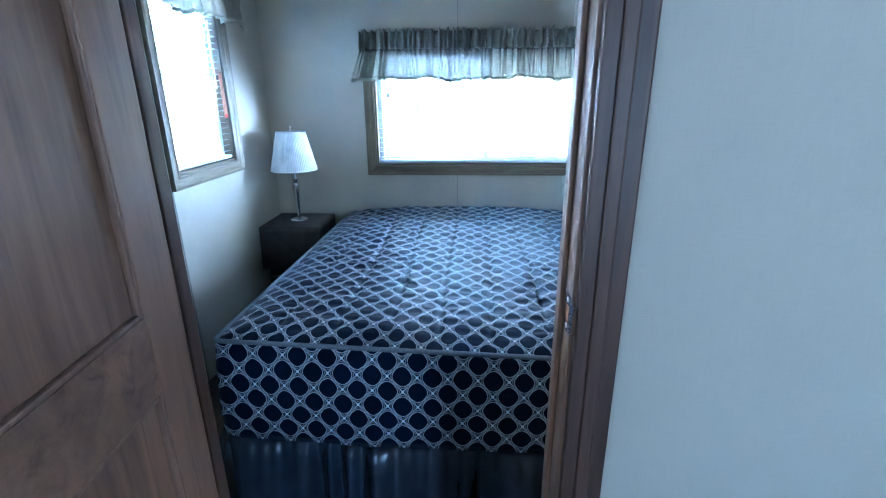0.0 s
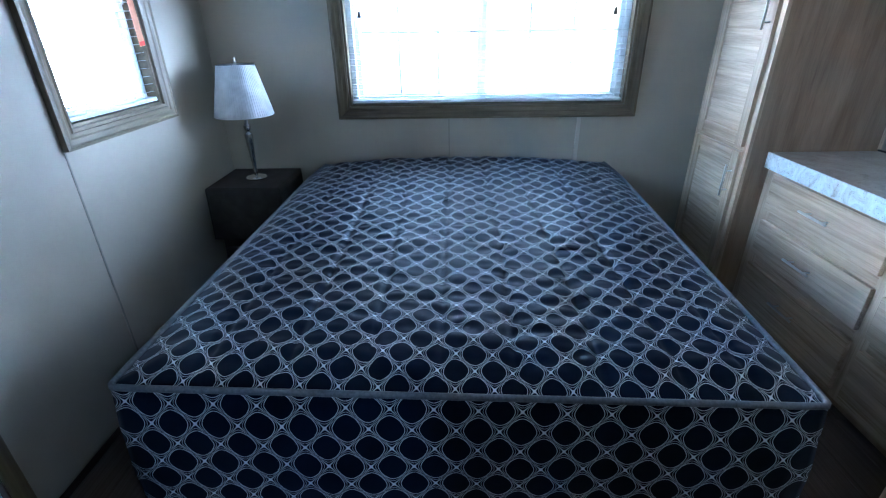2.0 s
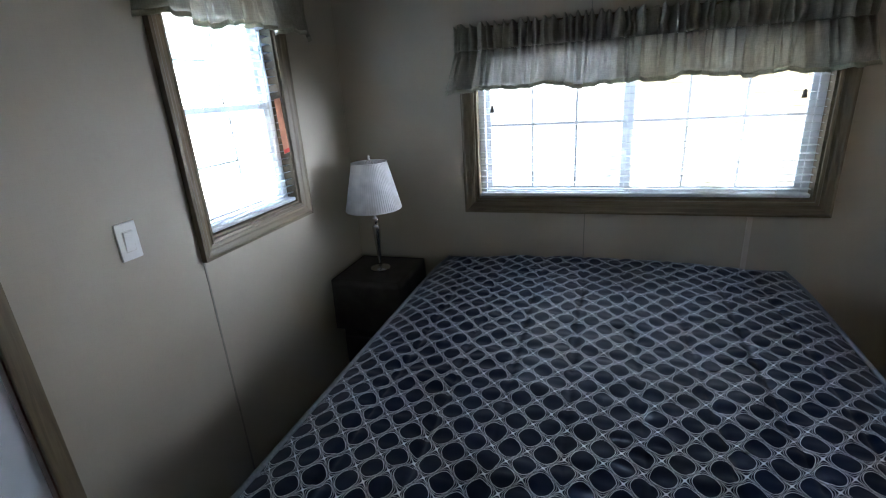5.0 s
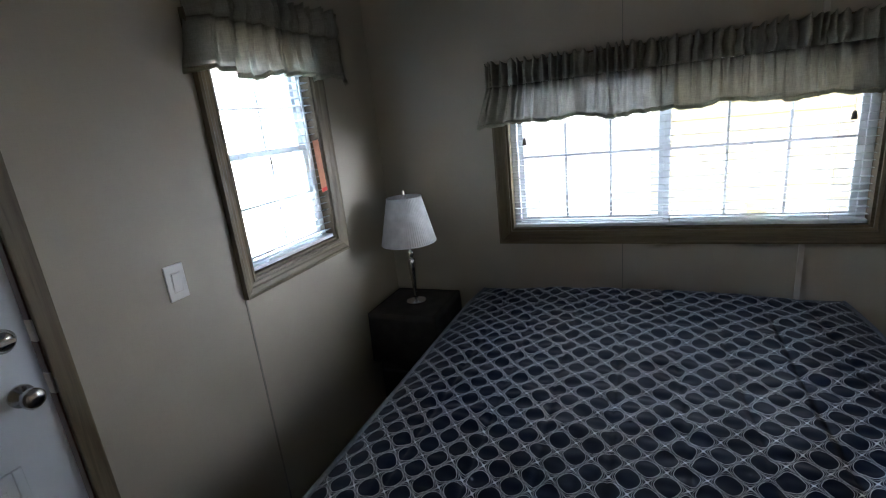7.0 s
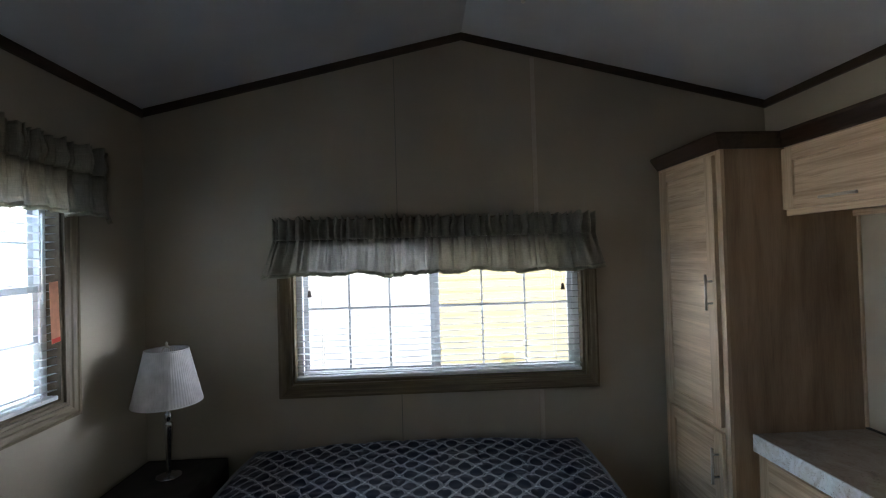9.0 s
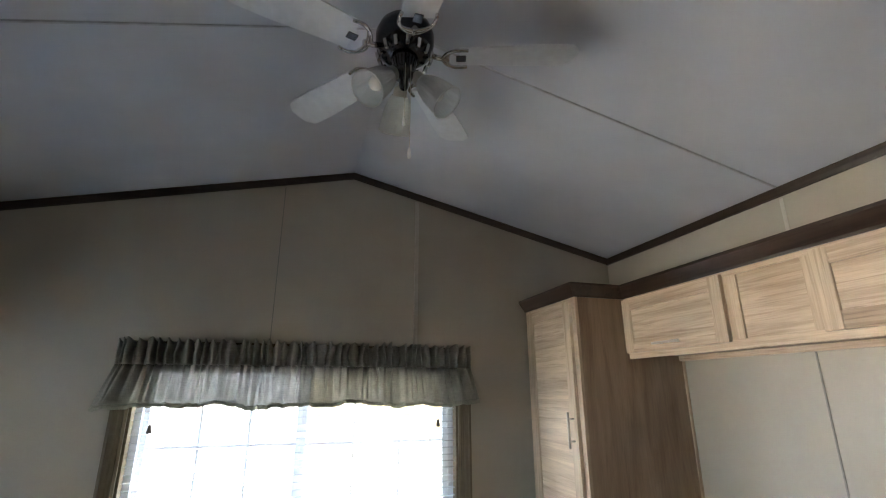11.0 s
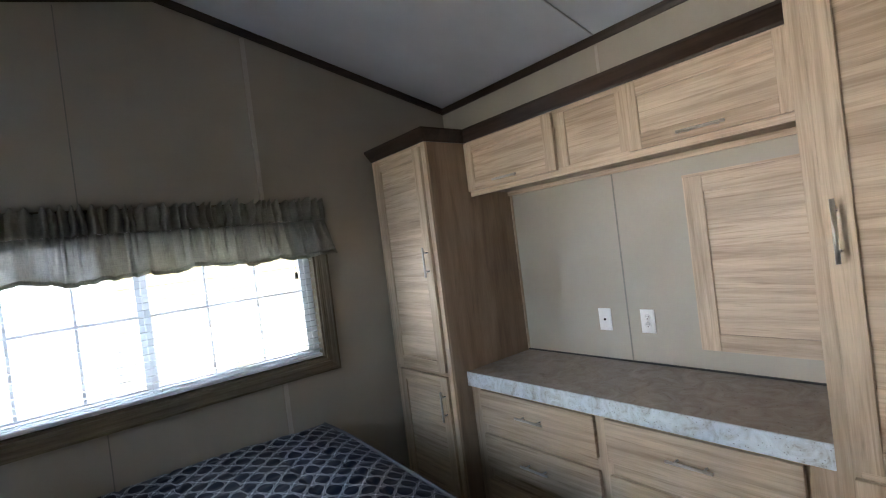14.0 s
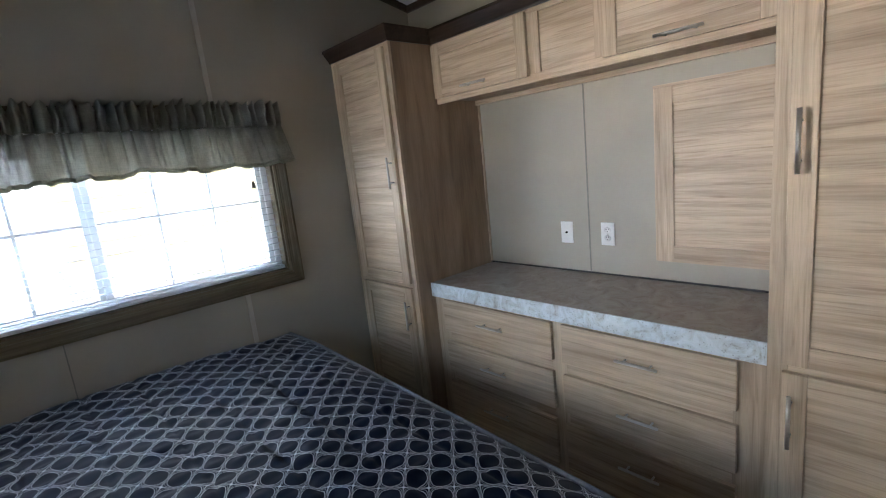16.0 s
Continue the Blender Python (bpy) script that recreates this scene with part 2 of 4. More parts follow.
WALL = wallpaper("greige_wallboard", (0.41, 0.372, 0.302))
CEIL = plain("ceiling_panel", (0.64, 0.67, 0.74), 0.8, vary=0.05, scale=3.0, relief=0.35)
BATTEN = plain("wall_batten", (0.52, 0.485, 0.42), 0.5, vary=0.05)
SEAM = plain("ceiling_joint", (0.52, 0.54, 0.58), 0.7)
GROOVE = plain("joint_shadow_vinyl", (0.25, 0.235, 0.205), 0.7)
DARK_X = wood("dark_moulding_x", (0.050, 0.031, 0.022), (0.020, 0.012, 0.009), 0, 0.28)
DARK_Y = wood("dark_moulding_y", (0.050, 0.031, 0.022), (0.020, 0.012, 0.009), 1, 0.28)
TRIM_X = wood("taupe_trim_x", (0.185, 0.150, 0.092), (0.110, 0.086, 0.052), 0, 0.45)
TRIM_Y = wood("taupe_trim_y", (0.185, 0.150, 0.092), (0.110, 0.086, 0.052), 1, 0.45)
TRIM_Z = wood("taupe_trim_z", (0.185, 0.150, 0.092), (0.110, 0.086, 0.052), 2, 0.45)
DOORWOOD_Z = wood("door_wood_z", (0.225, 0.125, 0.074), (0.125, 0.066, 0.038), 2, 0.5, 0.7)
DOORWOOD_Y = wood("door_wood_y", (0.225, 0.125, 0.074), (0.125, 0.066, 0.038), 0, 0.5, 0.7)
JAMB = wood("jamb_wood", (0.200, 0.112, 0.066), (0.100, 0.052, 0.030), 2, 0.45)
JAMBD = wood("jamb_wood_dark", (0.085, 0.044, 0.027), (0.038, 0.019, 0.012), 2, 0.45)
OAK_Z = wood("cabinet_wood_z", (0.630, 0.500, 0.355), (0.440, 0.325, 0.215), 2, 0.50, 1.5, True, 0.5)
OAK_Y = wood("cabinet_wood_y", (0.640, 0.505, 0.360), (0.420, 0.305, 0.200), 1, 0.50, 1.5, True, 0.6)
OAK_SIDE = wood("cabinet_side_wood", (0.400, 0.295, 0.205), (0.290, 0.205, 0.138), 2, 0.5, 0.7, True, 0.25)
FLOORW = wood("floor_plank_vinyl", (0.100, 0.075, 0.058), (0.045, 0.034, 0.027), 1, 0.4, 0.7)
COUNTER = laminate("counter_laminate", ((0.15, 0.115, 0.09), (0.27, 0.215, 0.17), (0.33, 0.285, 0.24), (0.40, 0.36, 0.32)), 9.0)
# same speckled laminate as the top, with window light painted into its tones
COUNTER_EDGE_LIT = laminate("counter_edge_window_lit", ((0.28, 0.26, 0.22), (0.58, 0.62, 0.63), (0.70, 0.76, 0.80), (0.80, 0.85, 0.89)), 14.0, 0.38)
NICKEL = plain("brushed_nickel", (0.66, 0.63, 0.58), 0.30, 1.0, 0.06, 200, 0.05)
CHROME = plain("polished_nickel", (0.62, 0.61, 0.60), 0.20, 1.0, 0.04, 60, 0.0)
GUNMETAL = plain("dark_fan_metal", (0.10, 0.10, 0.11), 0.22, 1.0, 0.1, 60, 0.0)
WHITE = plain("white_plastic", (0.80, 0.80, 0.79), 0.35, vary=0.03)
VINYL = plain("white_vinyl", (0.80, 0.84, 0.88), 0.35, vary=0.04)
SLAT = plain("white_slat", (0.46, 0.50, 0.54), 0.4, vary=0.04)
BLADE = plain("white_blade", (0.70, 0.73, 0.78), 0.45, vary=0.05)
DOORWHITE = plain("white_door_paint", (0.72, 0.78, 0.86), 0.4, vary=0.05, scale=6)
BLACK = plain("black_slot", (0.02, 0.02, 0.02), 0.6)
CORD = plain("cord", (0.70, 0.69, 0.66), 0.7)
WARN = plain("orange_card", (0.58, 0.27, 0.16), 0.6)
WARN_RED = plain("red_print", (0.60, 0.05, 0.03), 0.6)
TASSEL = plain("tassel_plastic", (0.09, 0.075, 0.055), 0.5)
QUILT = quilt_material()
WELT = plain("grey_piping", (0.115, 0.13, 0.155), 0.55, vary=0.3, scale=120, relief=0.5)
SKIRT = plain("charcoal_satin", (0.024, 0.030, 0.044), 0.26, vary=0.2, scale=12, relief=0.1)
SHADE = cloth_material("pleated_shade", (0.84, 0.84, 0.86), 0.40, 0.7, slubs=False)
STAND = plain("dark_stand_cloth", (0.034, 0.030, 0.028), 0.75, vary=0.3, scale=14, relief=0.4)
VAL_TOP = cloth_material("valance_cloth", (0.36, 0.355, 0.295), 0.10)
VAL_HEM = cloth_material("valance_hem_cloth", (0.42, 0.41, 0.33), 0.42)
VAL_LOW = cloth_material("valance_sheer", (0.37, 0.36, 0.30), 0.24, sheer=0.17)
GLASS = glass_material("window_glass")
RIBGLASS = glass_material("ribbed_lamp_glass", (0.90, 0.93, 0.92), 0.34)
BULB = plain("frosted_bulb", (0.80, 0.80, 0.78), 0.5, vary=0.02)
GRAVEL = plain("pale_gravel", (0.46, 0.44, 0.40), 0.9, vary=0.25, scale=2.0, relief=0.6)
SIDING = plain("cream_siding", (0.47, 0.40, 0.225), 0.6, vary=0.05, scale=3.0)
ROOFING = plain("grey_shingle", (0.30, 0.28, 0.26), 0.9, vary=0.3, scale=9.0)
# emissive sheet standing in for the bright sky just above the horizon
SKY_GLOW, _nt, _b = material("glowing_sky_backdrop", 1.0)
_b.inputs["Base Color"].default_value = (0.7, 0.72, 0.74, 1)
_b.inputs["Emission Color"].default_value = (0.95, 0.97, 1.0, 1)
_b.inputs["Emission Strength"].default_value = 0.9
STOPPER = plain("orange_wood_core", (0.34, 0.13, 0.035), 0.7)

# ---- mesh helpers ----


def box(bm, lo, hi, bevel=0.0):
    r = bmesh.ops.create_cube(bm, size=1.0)
    size = [h - l for l, h in zip(lo, hi)]
    mid = [(h + l) / 2 for l, h in zip(lo, hi)]
    for v in r["verts"]:
        v.co = Vector([c * s + o for c, s, o in zip(v.co, size, mid)])
    if bevel:
        edges = list({e for v in r["verts"] for e in v.link_edges})
        bmesh.ops.bevel(bm, geom=edges, offset=bevel, segments=2, affect="EDGES", profile=0.5)
    return bm


def boxes(*pairs, bevel=0.0):
    bm = bmesh.new()
    for lo, hi in pairs:
        box(bm, lo, hi, bevel)
    return bm


def prism(profile, axis, a, b):
    """A profile of (u, v) pairs pulled along an axis from a to b. u, v are the other two axes in order."""
    bm = bmesh.new()
    rings = []
    for s in (a, b):
        ring = []
        for u, v in profile:
            co = [u, v]
            co.insert(axis, s)
            ring.append(bm.verts.new(co))
        rings.append(ring)
    n = len(profile)
    for i in range(n):
        bm.faces.new((rings[0][i], rings[0][(i + 1) % n], rings[1][(i + 1) % n], rings[1][i]))
    bm.faces.new(rings[0])
    bm.faces.new(rings[1][::-1])
    bmesh.ops.recalc_face_normals(bm, faces=bm.faces)
    return bm


def lathe(profile, segments=32, center=(0, 0, 0), ripple=0.0, count=0):
    """Turns (radius, height) pairs round the upright axis; ripple gives pleats or flutes."""
    bm = bmesh.new()
    rings = []
    for r, z in profile:
        ring = []
        for i in range(segments):
            a = 2 * math.pi * i / segments
            rr = r * (1 + ripple * math.cos(count * a)) if count else r
            ring.append(bm.verts.new((center[0] + rr * math.cos(a), center[1] + rr * math.sin(a), center[2] + z)))
        rings.append(ring)
    for p, q in zip(rings, rings[1:]):
        for i in range(segments):
            bm.faces.new((p[i], p[(i + 1) % segments], q[(i + 1) % segments], q[i]))
    for f in bm.faces:
        f.smooth = True
    for ring, flip in ((rings[0], True), (rings[-1], False)):
        if (ring[0].co - ring[segments // 2].co).length > 0.002 and not count:
            bm.faces.new(ring[::-1] if flip else ring)
    return bm


def tube(points, radius, segments=8):
    bm = bmesh.new()
    pts = [Vector(p) for p in points]
    rings = []
    for i, p in enumerate(pts):
        d = (pts[min(i + 1, len(pts) - 1)] - pts[max(i - 1, 0)]).normalized()
        side = d.cross(Vector((0, 0, 1)) if abs(d.z) < 0.9 else Vector((1, 0, 0))).normalized()
        up = side.cross(d)
        rings.append([bm.verts.new(p + radius * (math.cos(2 * math.pi * k / segments) * side + math.sin(2 * math.pi * k / segments) * up)) for k in range(segments)])
    for p, q in zip(rings, rings[1:]):
        for k in range(segments):
            f = bm.faces.new((p[k], p[(k + 1) % segments], q[(k + 1) % segments], q[k]))
            f.smooth = True
    bm.faces.new(rings[0][::-1])
    bm.faces.new(rings[-1])
    bmesh.ops.recalc_face_normals(bm, faces=bm.faces)
    return bm


def grid(nu, nv, place, uv=None):
    """A sheet of nu x nv cells; place(s, t) with s, t in 0..1."""
    bm = bmesh.new()
    rows = [[bm.verts.new(place(i / nu, j / nv)) for i in range(nu + 1)] for j in range(nv + 1)]
    layer = bm.loops.layers.uv.new("UVMap") if uv else None
    for j in range(nv):
        for i in range(nu):
            f = bm.faces.new((rows[j][i], rows[j][i + 1], rows[j + 1][i + 1], rows[j + 1][i]))
            f.smooth = True
            if uv:
                for loop, (a, c) in zip(f.loops, ((i, j), (i + 1, j), (i + 1, j + 1), (i, j + 1))):
                    loop[layer].uv = uv(a / nu, c / nv)
    return bm


def moved(bm, m):
    bm.transform(m)
    return bm


def joined(*bms):
    out = bmesh.new()
    for bm in bms:
        me = bpy.data.meshes.new("temporary")
        bm.to_mesh(me)
        bm.free()
        out.from_mesh(me)
        bpy.data.meshes.remove(me)
    return out


def part(name, bm, mat, parent=None, label=""):
    me = bpy.data.meshes.new(name)
    bm.to_mesh(me)
    bm.free()
    me.materials.append(mat)
    ob = new(name, me)
    if parent:
        ob.parent = parent
        ob.matrix_parent_inverse = parent.matrix_basis.inverted()
    if label:
        tagged(ob, label)
    return ob


def thing(name, at, label, category, group=""):
    ob = new(name)
    ob.empty_display_size = 0.1
    ob.matrix_basis = pose(*at)
    return tagged(ob, label, category, group)


def setting(name, bm, mat, label=""):
    return tagged(part(name, bm, mat), label, "", "", "structure")


def thicken(ob, amount, offset=0.0):
    mod = ob.modifiers.new("thickness", "SOLIDIFY")
    mod.thickness, mod.offset = amount, offset
    return ob


# ---- plan ----
XL, XR, YB, YF = -1.515, 2.0, 0.725, 3.45
YH = 0.655
EAVE, RIDGE, XM = 2.61, 3.02, 0.25
T = 0.11
HALL = -2.6


def roof_z(x):
    return RIDGE - abs(x - XM) * (RIDGE - EAVE) / (XR - XM)


# window openings: far wall (x0, x1, z0, z1), left wall (y0, y1, z0, z1)
FWIN = (-0.728, 0.902, 1.084, 1.915)
LWIN = (2.268, 2.872, 1.198, 2.12)
XDOOR = (0.785, 1.518, 2.07)
ODOOR = (-0.536, 0.123, 2.03)


def gable_wall(name, y0, y1, holes, label):
    """An upright wall across the house with a gabled top and square holes (x0, x1, z0, z1)."""
    xs = sorted({XL - T, XR + T, XM, *(v for h in holes for v in h[:2])})
    bm = bmesh.new()
    for a, b in zip(xs, xs[1:]):
        cuts = [h for h in holes if h[0] <= a + 1e-6 and b <= h[1] + 1e-6]
        spans = [(-0.1, None)]
        if cuts:
            z0, z1 = cuts[0][2], cuts[0][3]
            spans = ([(-0.1, z0)] if z0 > -0.05 else []) + [(z1, None)]
        for lo, hi in spans:
            ta, tb = (hi, hi) if hi is not None else (roof_z(a) + 0.03, roof_z(b) + 0.03)
            vs = [bm.verts.new(c) for c in ((a, y0, lo), (b, y0, lo), (b, y0, tb), (a, y0, ta), (a, y1, lo), (b, y1, lo), (b, y1, tb), (a, y1, ta))]
            for q in ((0, 1, 2, 3), (7, 6, 5, 4), (0, 4, 5, 1), (1, 5, 6, 2), (2, 6, 7, 3), (3, 7, 4, 0)):
                bm.faces.new([vs[i] for i in q])
    bmesh.ops.recalc_face_normals(bm, faces=bm.faces)
    return setting(name, bm, WALL, label)


def side_wall(name, x0, x1, holes, label):
    ys = sorted({HALL - T, YF, *(v for h in holes for v in h[:2])})
    bm = bmesh.new()
    for a, b in zip(ys, ys[1:]):
        cuts = [h for h in holes if h[0] <= a + 1e-6 and b <= h[1] + 1e-6]
        spans = [(-0.1, EAVE + 0.03)]
        if cuts:
            z0, z1 = cuts[0][2], cuts[0][3]
            spans = ([(-0.1, z0)] if z0 > -0.05 else []) + [(z1, EAVE + 0.03)]
        for lo, hi in spans:
            box(bm, (x0, a, lo), (x1, b, hi))
    return setting(name, bm, WALL, label)


gable_wall("wall_north", YF, YF + T, [FWIN], "greige vinyl wallboard gable wall with a wide window")
gable_wall("wall_partition", YH, YB, [(ODOOR[0] - 0.02, ODOOR[1] + 0.02, -0.1, ODOOR[2] + 0.02)], "greige wallboard partition with a narrow doorway")
# the opening is unseen, added to let fill light into the hall
gable_wall("wall_south", HALL - T, HALL, [(1.10, 1.70, 0.95, 1.95)], "plain greige wall closing the hall")
# the last opening is unseen, added so fill light reaches the hall
side_wall("wall_west", XL - T, XL, [(LWIN[0], LWIN[1], LWIN[2], LWIN[3]), (XDOOR[0] - 0.02, XDOOR[1] + 0.02, -0.1, XDOOR[2] + 0.02), (-1.9, -0.4, 0.9, 2.0)], "greige wallboard side wall with window and entrance door")
side_wall("wall_east", XR, XR + T, [], "greige wallboard wall behind the built-in cabinets")

for name, xa in (("ceiling", XL), ("ceiling_slope", XR)):
    pts = [(xa + (-T if xa < 0 else T), roof_z(xa) - 0.02), (XM, RIDGE), (XM, RIDGE + 0.12), (xa + (-T if xa < 0 else T), roof_z(xa) + 0.10)]
    setting(name, prism(pts, 1, HALL - T, YF + T), CEIL, "white textured sloping ceiling panel")

# seams of the ceiling boards
for y in (2.20, 0.99):
    for xa in (XL, XR):
        zA, zB = roof_z(xa), RIDGE
        pts = [(xa, zA - 0.004), (XM, zB - 0.004), (XM, zB + 0.004), (xa, zA + 0.004)]
        setting("ceiling_seam", prism(pts, 1, y - 0.003, y + 0.003), SEAM, "thin seam between ceiling boards")

# dark cove moulding where walls meet the ceiling
slope = math.atan2(RIDGE - EAVE, XR - XM)
for xa in (XL, XR):
    s = 1 if xa < 0 else -1
    za = roof_z(xa)
    pts = [(xa, za - 0.040), (xa + s * 0.010, za - 0.037), (xa + s * 0.015, za - 0.02), (xa + s * 0.018, za + 0.002), (xa, za + 0.004)]
    setting("trim", prism(pts, 1, YB, YF - 0.002), DARK_Y, "dark brown cove moulding along the ceiling")
for xa in (XL, XR):
    for y, s in ((YF, -1), (YB, 1)):
        bm = bmesh.new()
        prof = ((0.0, -0.038), (0.010, -0.035), (0.015, -0.018), (0.018, 0.003), (0.0, 0.004))
        rings = []
        for x in (xa, XM):
            rings.append([bm.verts.new((x, y + s * u, roof_z(x) + v)) for u, v in prof])
        for i in range(5):
            bm.faces.new((rings[0][i], rings[0][(i + 1) % 5], rings[1][(i + 1) % 5], rings[1][i]))
        bm.faces.new(rings[0])
        bm.faces.new(rings[1][::-1])
        bmesh.ops.recalc_face_normals(bm, faces=bm.faces)
        setting("trim", bm, DARK_X, "dark brown cove moulding along the gable")

# wall board joints: flat battens
for x, w, p in ((-0.135, 0.005, 0.0015), (0.648, 0.022, 0.009)):
    for z0, z1 in ((0.0, 1.02), (1.93, roof_z(x) - 0.05)):
        setting("trim", boxes(((x - w / 2, YF - p, z0), (x + w / 2, YF + 0.002, z1))), GROOVE if w < 0.01 else BATTEN, "narrow joint strip on the wallboard")
setting("trim", boxes(((XL - 0.002, 2.204 - 0.004, 0.0), (XL + 0.002, 2.204 + 0.004, 1.13))), GROOVE, "thin joint in the wallboard")
setting("trim", boxes(((XR - 0.0025, 2.199 - 0.004, 0.94), (XR + 0.002, 2.199 + 0.003, 1.93))), GROOVE, "thin joint strip in the wallboard")
setting("trim", boxes(((XR - 0.0025, 2.199 - 0.008, 2.33), (XR + 0.002, 2.199 + 0.008, 2.56))), BATTEN, "thin joint strip in the wallboard")
setting("baseboard", boxes(((XL, 1.585, 0.0), (XL + 0.012, YF, 0.03)), bevel=0.003), DARK_Y, "low dark brown base moulding")
setting("baseboard", boxes(((XL + 0.012, YF - 0.012, 0.0), (1.38, YF, 0.03)), bevel=0.003), DARK_X, "low dark brown base moulding")

# ---- windows ----


def trim_piece(a, b, inner_dir, plane, axis_out, sign, width=0.07):
    """One mitred length of moulded casing. a, b: inner corners; inner_dir points away from the opening."""
    a, b, o = Vector(a), Vector(b), Vector(inner_dir)
    along = (b - a).normalized()
    n = Vector((0, 0, 0))
    n[axis_out] = sign
    prof = ((0.0, 0.0), (0.0, 0.012), (0.012, 0.016), (0.016, 0.012), (0.030, 0.014), (0.036, 0.018), (0.052, 0.022), (0.058, 0.026), (width, 0.024), (width, 0.0))
    bm = bmesh.new()
    rings = []
    for end, sgn in ((a, -1), (b, 1)):
        rings.append([bm.verts.new(end + o * u + along * (sgn * u) + n * v) for u, v in prof])
    k = len(prof)
    for i in range(k):
        bm.faces.new((rings[0][i], rings[0][(i + 1) % k], rings[1][(i + 1) % k], rings[1][i]))
    bm.faces.new(rings[0])
    bm.faces.new(rings[1][::-1])
    bmesh.ops.recalc_face_normals(bm, faces=bm.faces)
    return bm


def window(name, origin, along, out, width, z0, z1, split, mats, label):
    """A framed window. origin: inner left corner in plan; along: along the wall; out: to the outside."""
    A, O = Vector(along), Vector(out)
    base = Vector(origin)
    w = tagged(new(name), label, "window", "", "structure")
    w.matrix_basis = pose(base.x, base.y, z0)

    def P(s, d, z):
        p = base + A * s + O * d
        return (p.x, p.y, z)

    def B(s0, s1, d0, d1, za, zb, bevel=0.0):
        p, q = P(s0, d0, za), P(s1, d1, zb)
        return (tuple(min(a, b) for a, b in zip(p, q)), tuple(max(a, b) for a, b in zip(p, q)))

    axis_out = 0 if abs(O.x) > 0.5 else 1
    sign = -O[axis_out]
    up = Vector((0, 0, 1))
    for nm, a, b, d, m in (
        ("casing", P(0, 0, z0), P(width, 0, z0), -up, mats[0]),
        ("casing", P(width, 0, z1), P(0, 0, z1), up, mats[0]),
        ("casing", P(0, 0, z1), P(0, 0, z0), -A, mats[1]),
        ("casing", P(width, 0, z0), P(width, 0, z1), A, mats[1]),
    ):
        part(nm, trim_piece(a, b, d, 0, axis_out, sign), m, w, "moulded taupe-brown casing")
    # reveal lining
    for s0, s1, za, zb in ((0, 0.012, z0, z1), (width - 0.012, width, z0, z1), (0.012, width - 0.012, z0, z0 + 0.012), (0.012, width - 0.012, z1 - 0.012, z1)):
        part("reveal", boxes(B(s0, s1, 0.0, 0.06, za, zb)), mats[2], w)
    # vinyl outer frame
    f = 0.035
    for s0, s1, za, zb in ((0.012, f + 0.012, z0 + 0.012, z1 - 0.012), (width - f - 0.012, width - 0.012, z0 + 0.012, z1 - 0.012), (f + 0.012, width - f - 0.012, z0 + 0.012, z0 + f + 0.005), (f + 0.012, width - f - 0.012, z1 - f - 0.012, z1 - 0.012)):
        part("window_frame", boxes(B(s0, s1, 0.055, 0.105, za, zb), bevel=0.003), VINYL, w, "white vinyl frame")
    if split == "side":
        mid = width * 0.485
        cells = ((0.047, mid, 0.085, 0), (mid - 0.005, width - 0.047, 0.068, 1))
        cells = [(s0, s1, z0 + 0.035, z1 - 0.047, d) for s0, s1, d, _ in cells]
    else:
        mz = (z0 + z1) / 2 + 0.01
        cells = [(0.047, width - 0.047, z0 + 0.035, mz + 0.02, 0.068), (0.047, width - 0.047, mz - 0.012, z1 - 0.047, 0.085)]
    for ci, (s0, s1, za, zb, d) in enumerate(cells):
        r = 0.028
        for q in ((s0, s0 + r, za, zb), (s1 - r, s1, za, zb), (s0 + r, s1 - r, za, za + r), (s0 + r, s1 - r, zb - r, zb)):
            part("sash", boxes(B(q[0], q[1], d - 0.008, d + 0.008, q[2], q[3]), bevel=0.002), VINYL, w)
        glass = part("pane", boxes(B(s0 + r, s1 - r, d - 0.002, d + 0.002, za + r, zb - r)), GLASS, w)
        glass.visible_shadow = False
        if split == "side":
            for k in (1, 2):
                s = s0 + r + (s1 - s0 - 2 * r) * k / 3
                part("muntin", boxes(B(s - 0.006, s + 0.006, d - 0.008, d - 0.003, za + r, zb - r)), VINYL, w)
            zm = za + (zb - za) * 0.49
            part("muntin", boxes(B(s0 + r, s1 - r, d - 0.0078, d - 0.0032, zm - 0.006, zm + 0.006)), VINYL, w)
        else:
            sm = (s0 + s1) / 2
            part("muntin", boxes(B(sm - 0.006, sm + 0.006, d - 0.008, d - 0.003, za + r, zb - r)), VINYL, w)
            zm = (za + zb) / 2
            part("muntin", boxes(B(s0 + r, s1 - r, d - 0.0078, d - 0.0032, zm - 0.006, zm + 0.006)), VINYL, w)
    return w, P, B


win1, PF, BF = window("window_1", (FWIN[0], YF, 0), (1, 0, 0), (0, 1, 0), FWIN[1] - FWIN[0], FWIN[2], FWIN[3], "side", (TRIM_X, TRIM_Z, TRIM_X), "wide sliding window in a taupe-brown moulded frame")
win2, PL, BL = window("window_2", (XL, LWIN[0], 0), (0, 1, 0), (-1, 0, 0), LWIN[1] - LWIN[0], LWIN[2], LWIN[3], "hung", (TRIM_Y, TRIM_Z, TRIM_Y), "narrow hung window in a taupe-brown moulded frame")


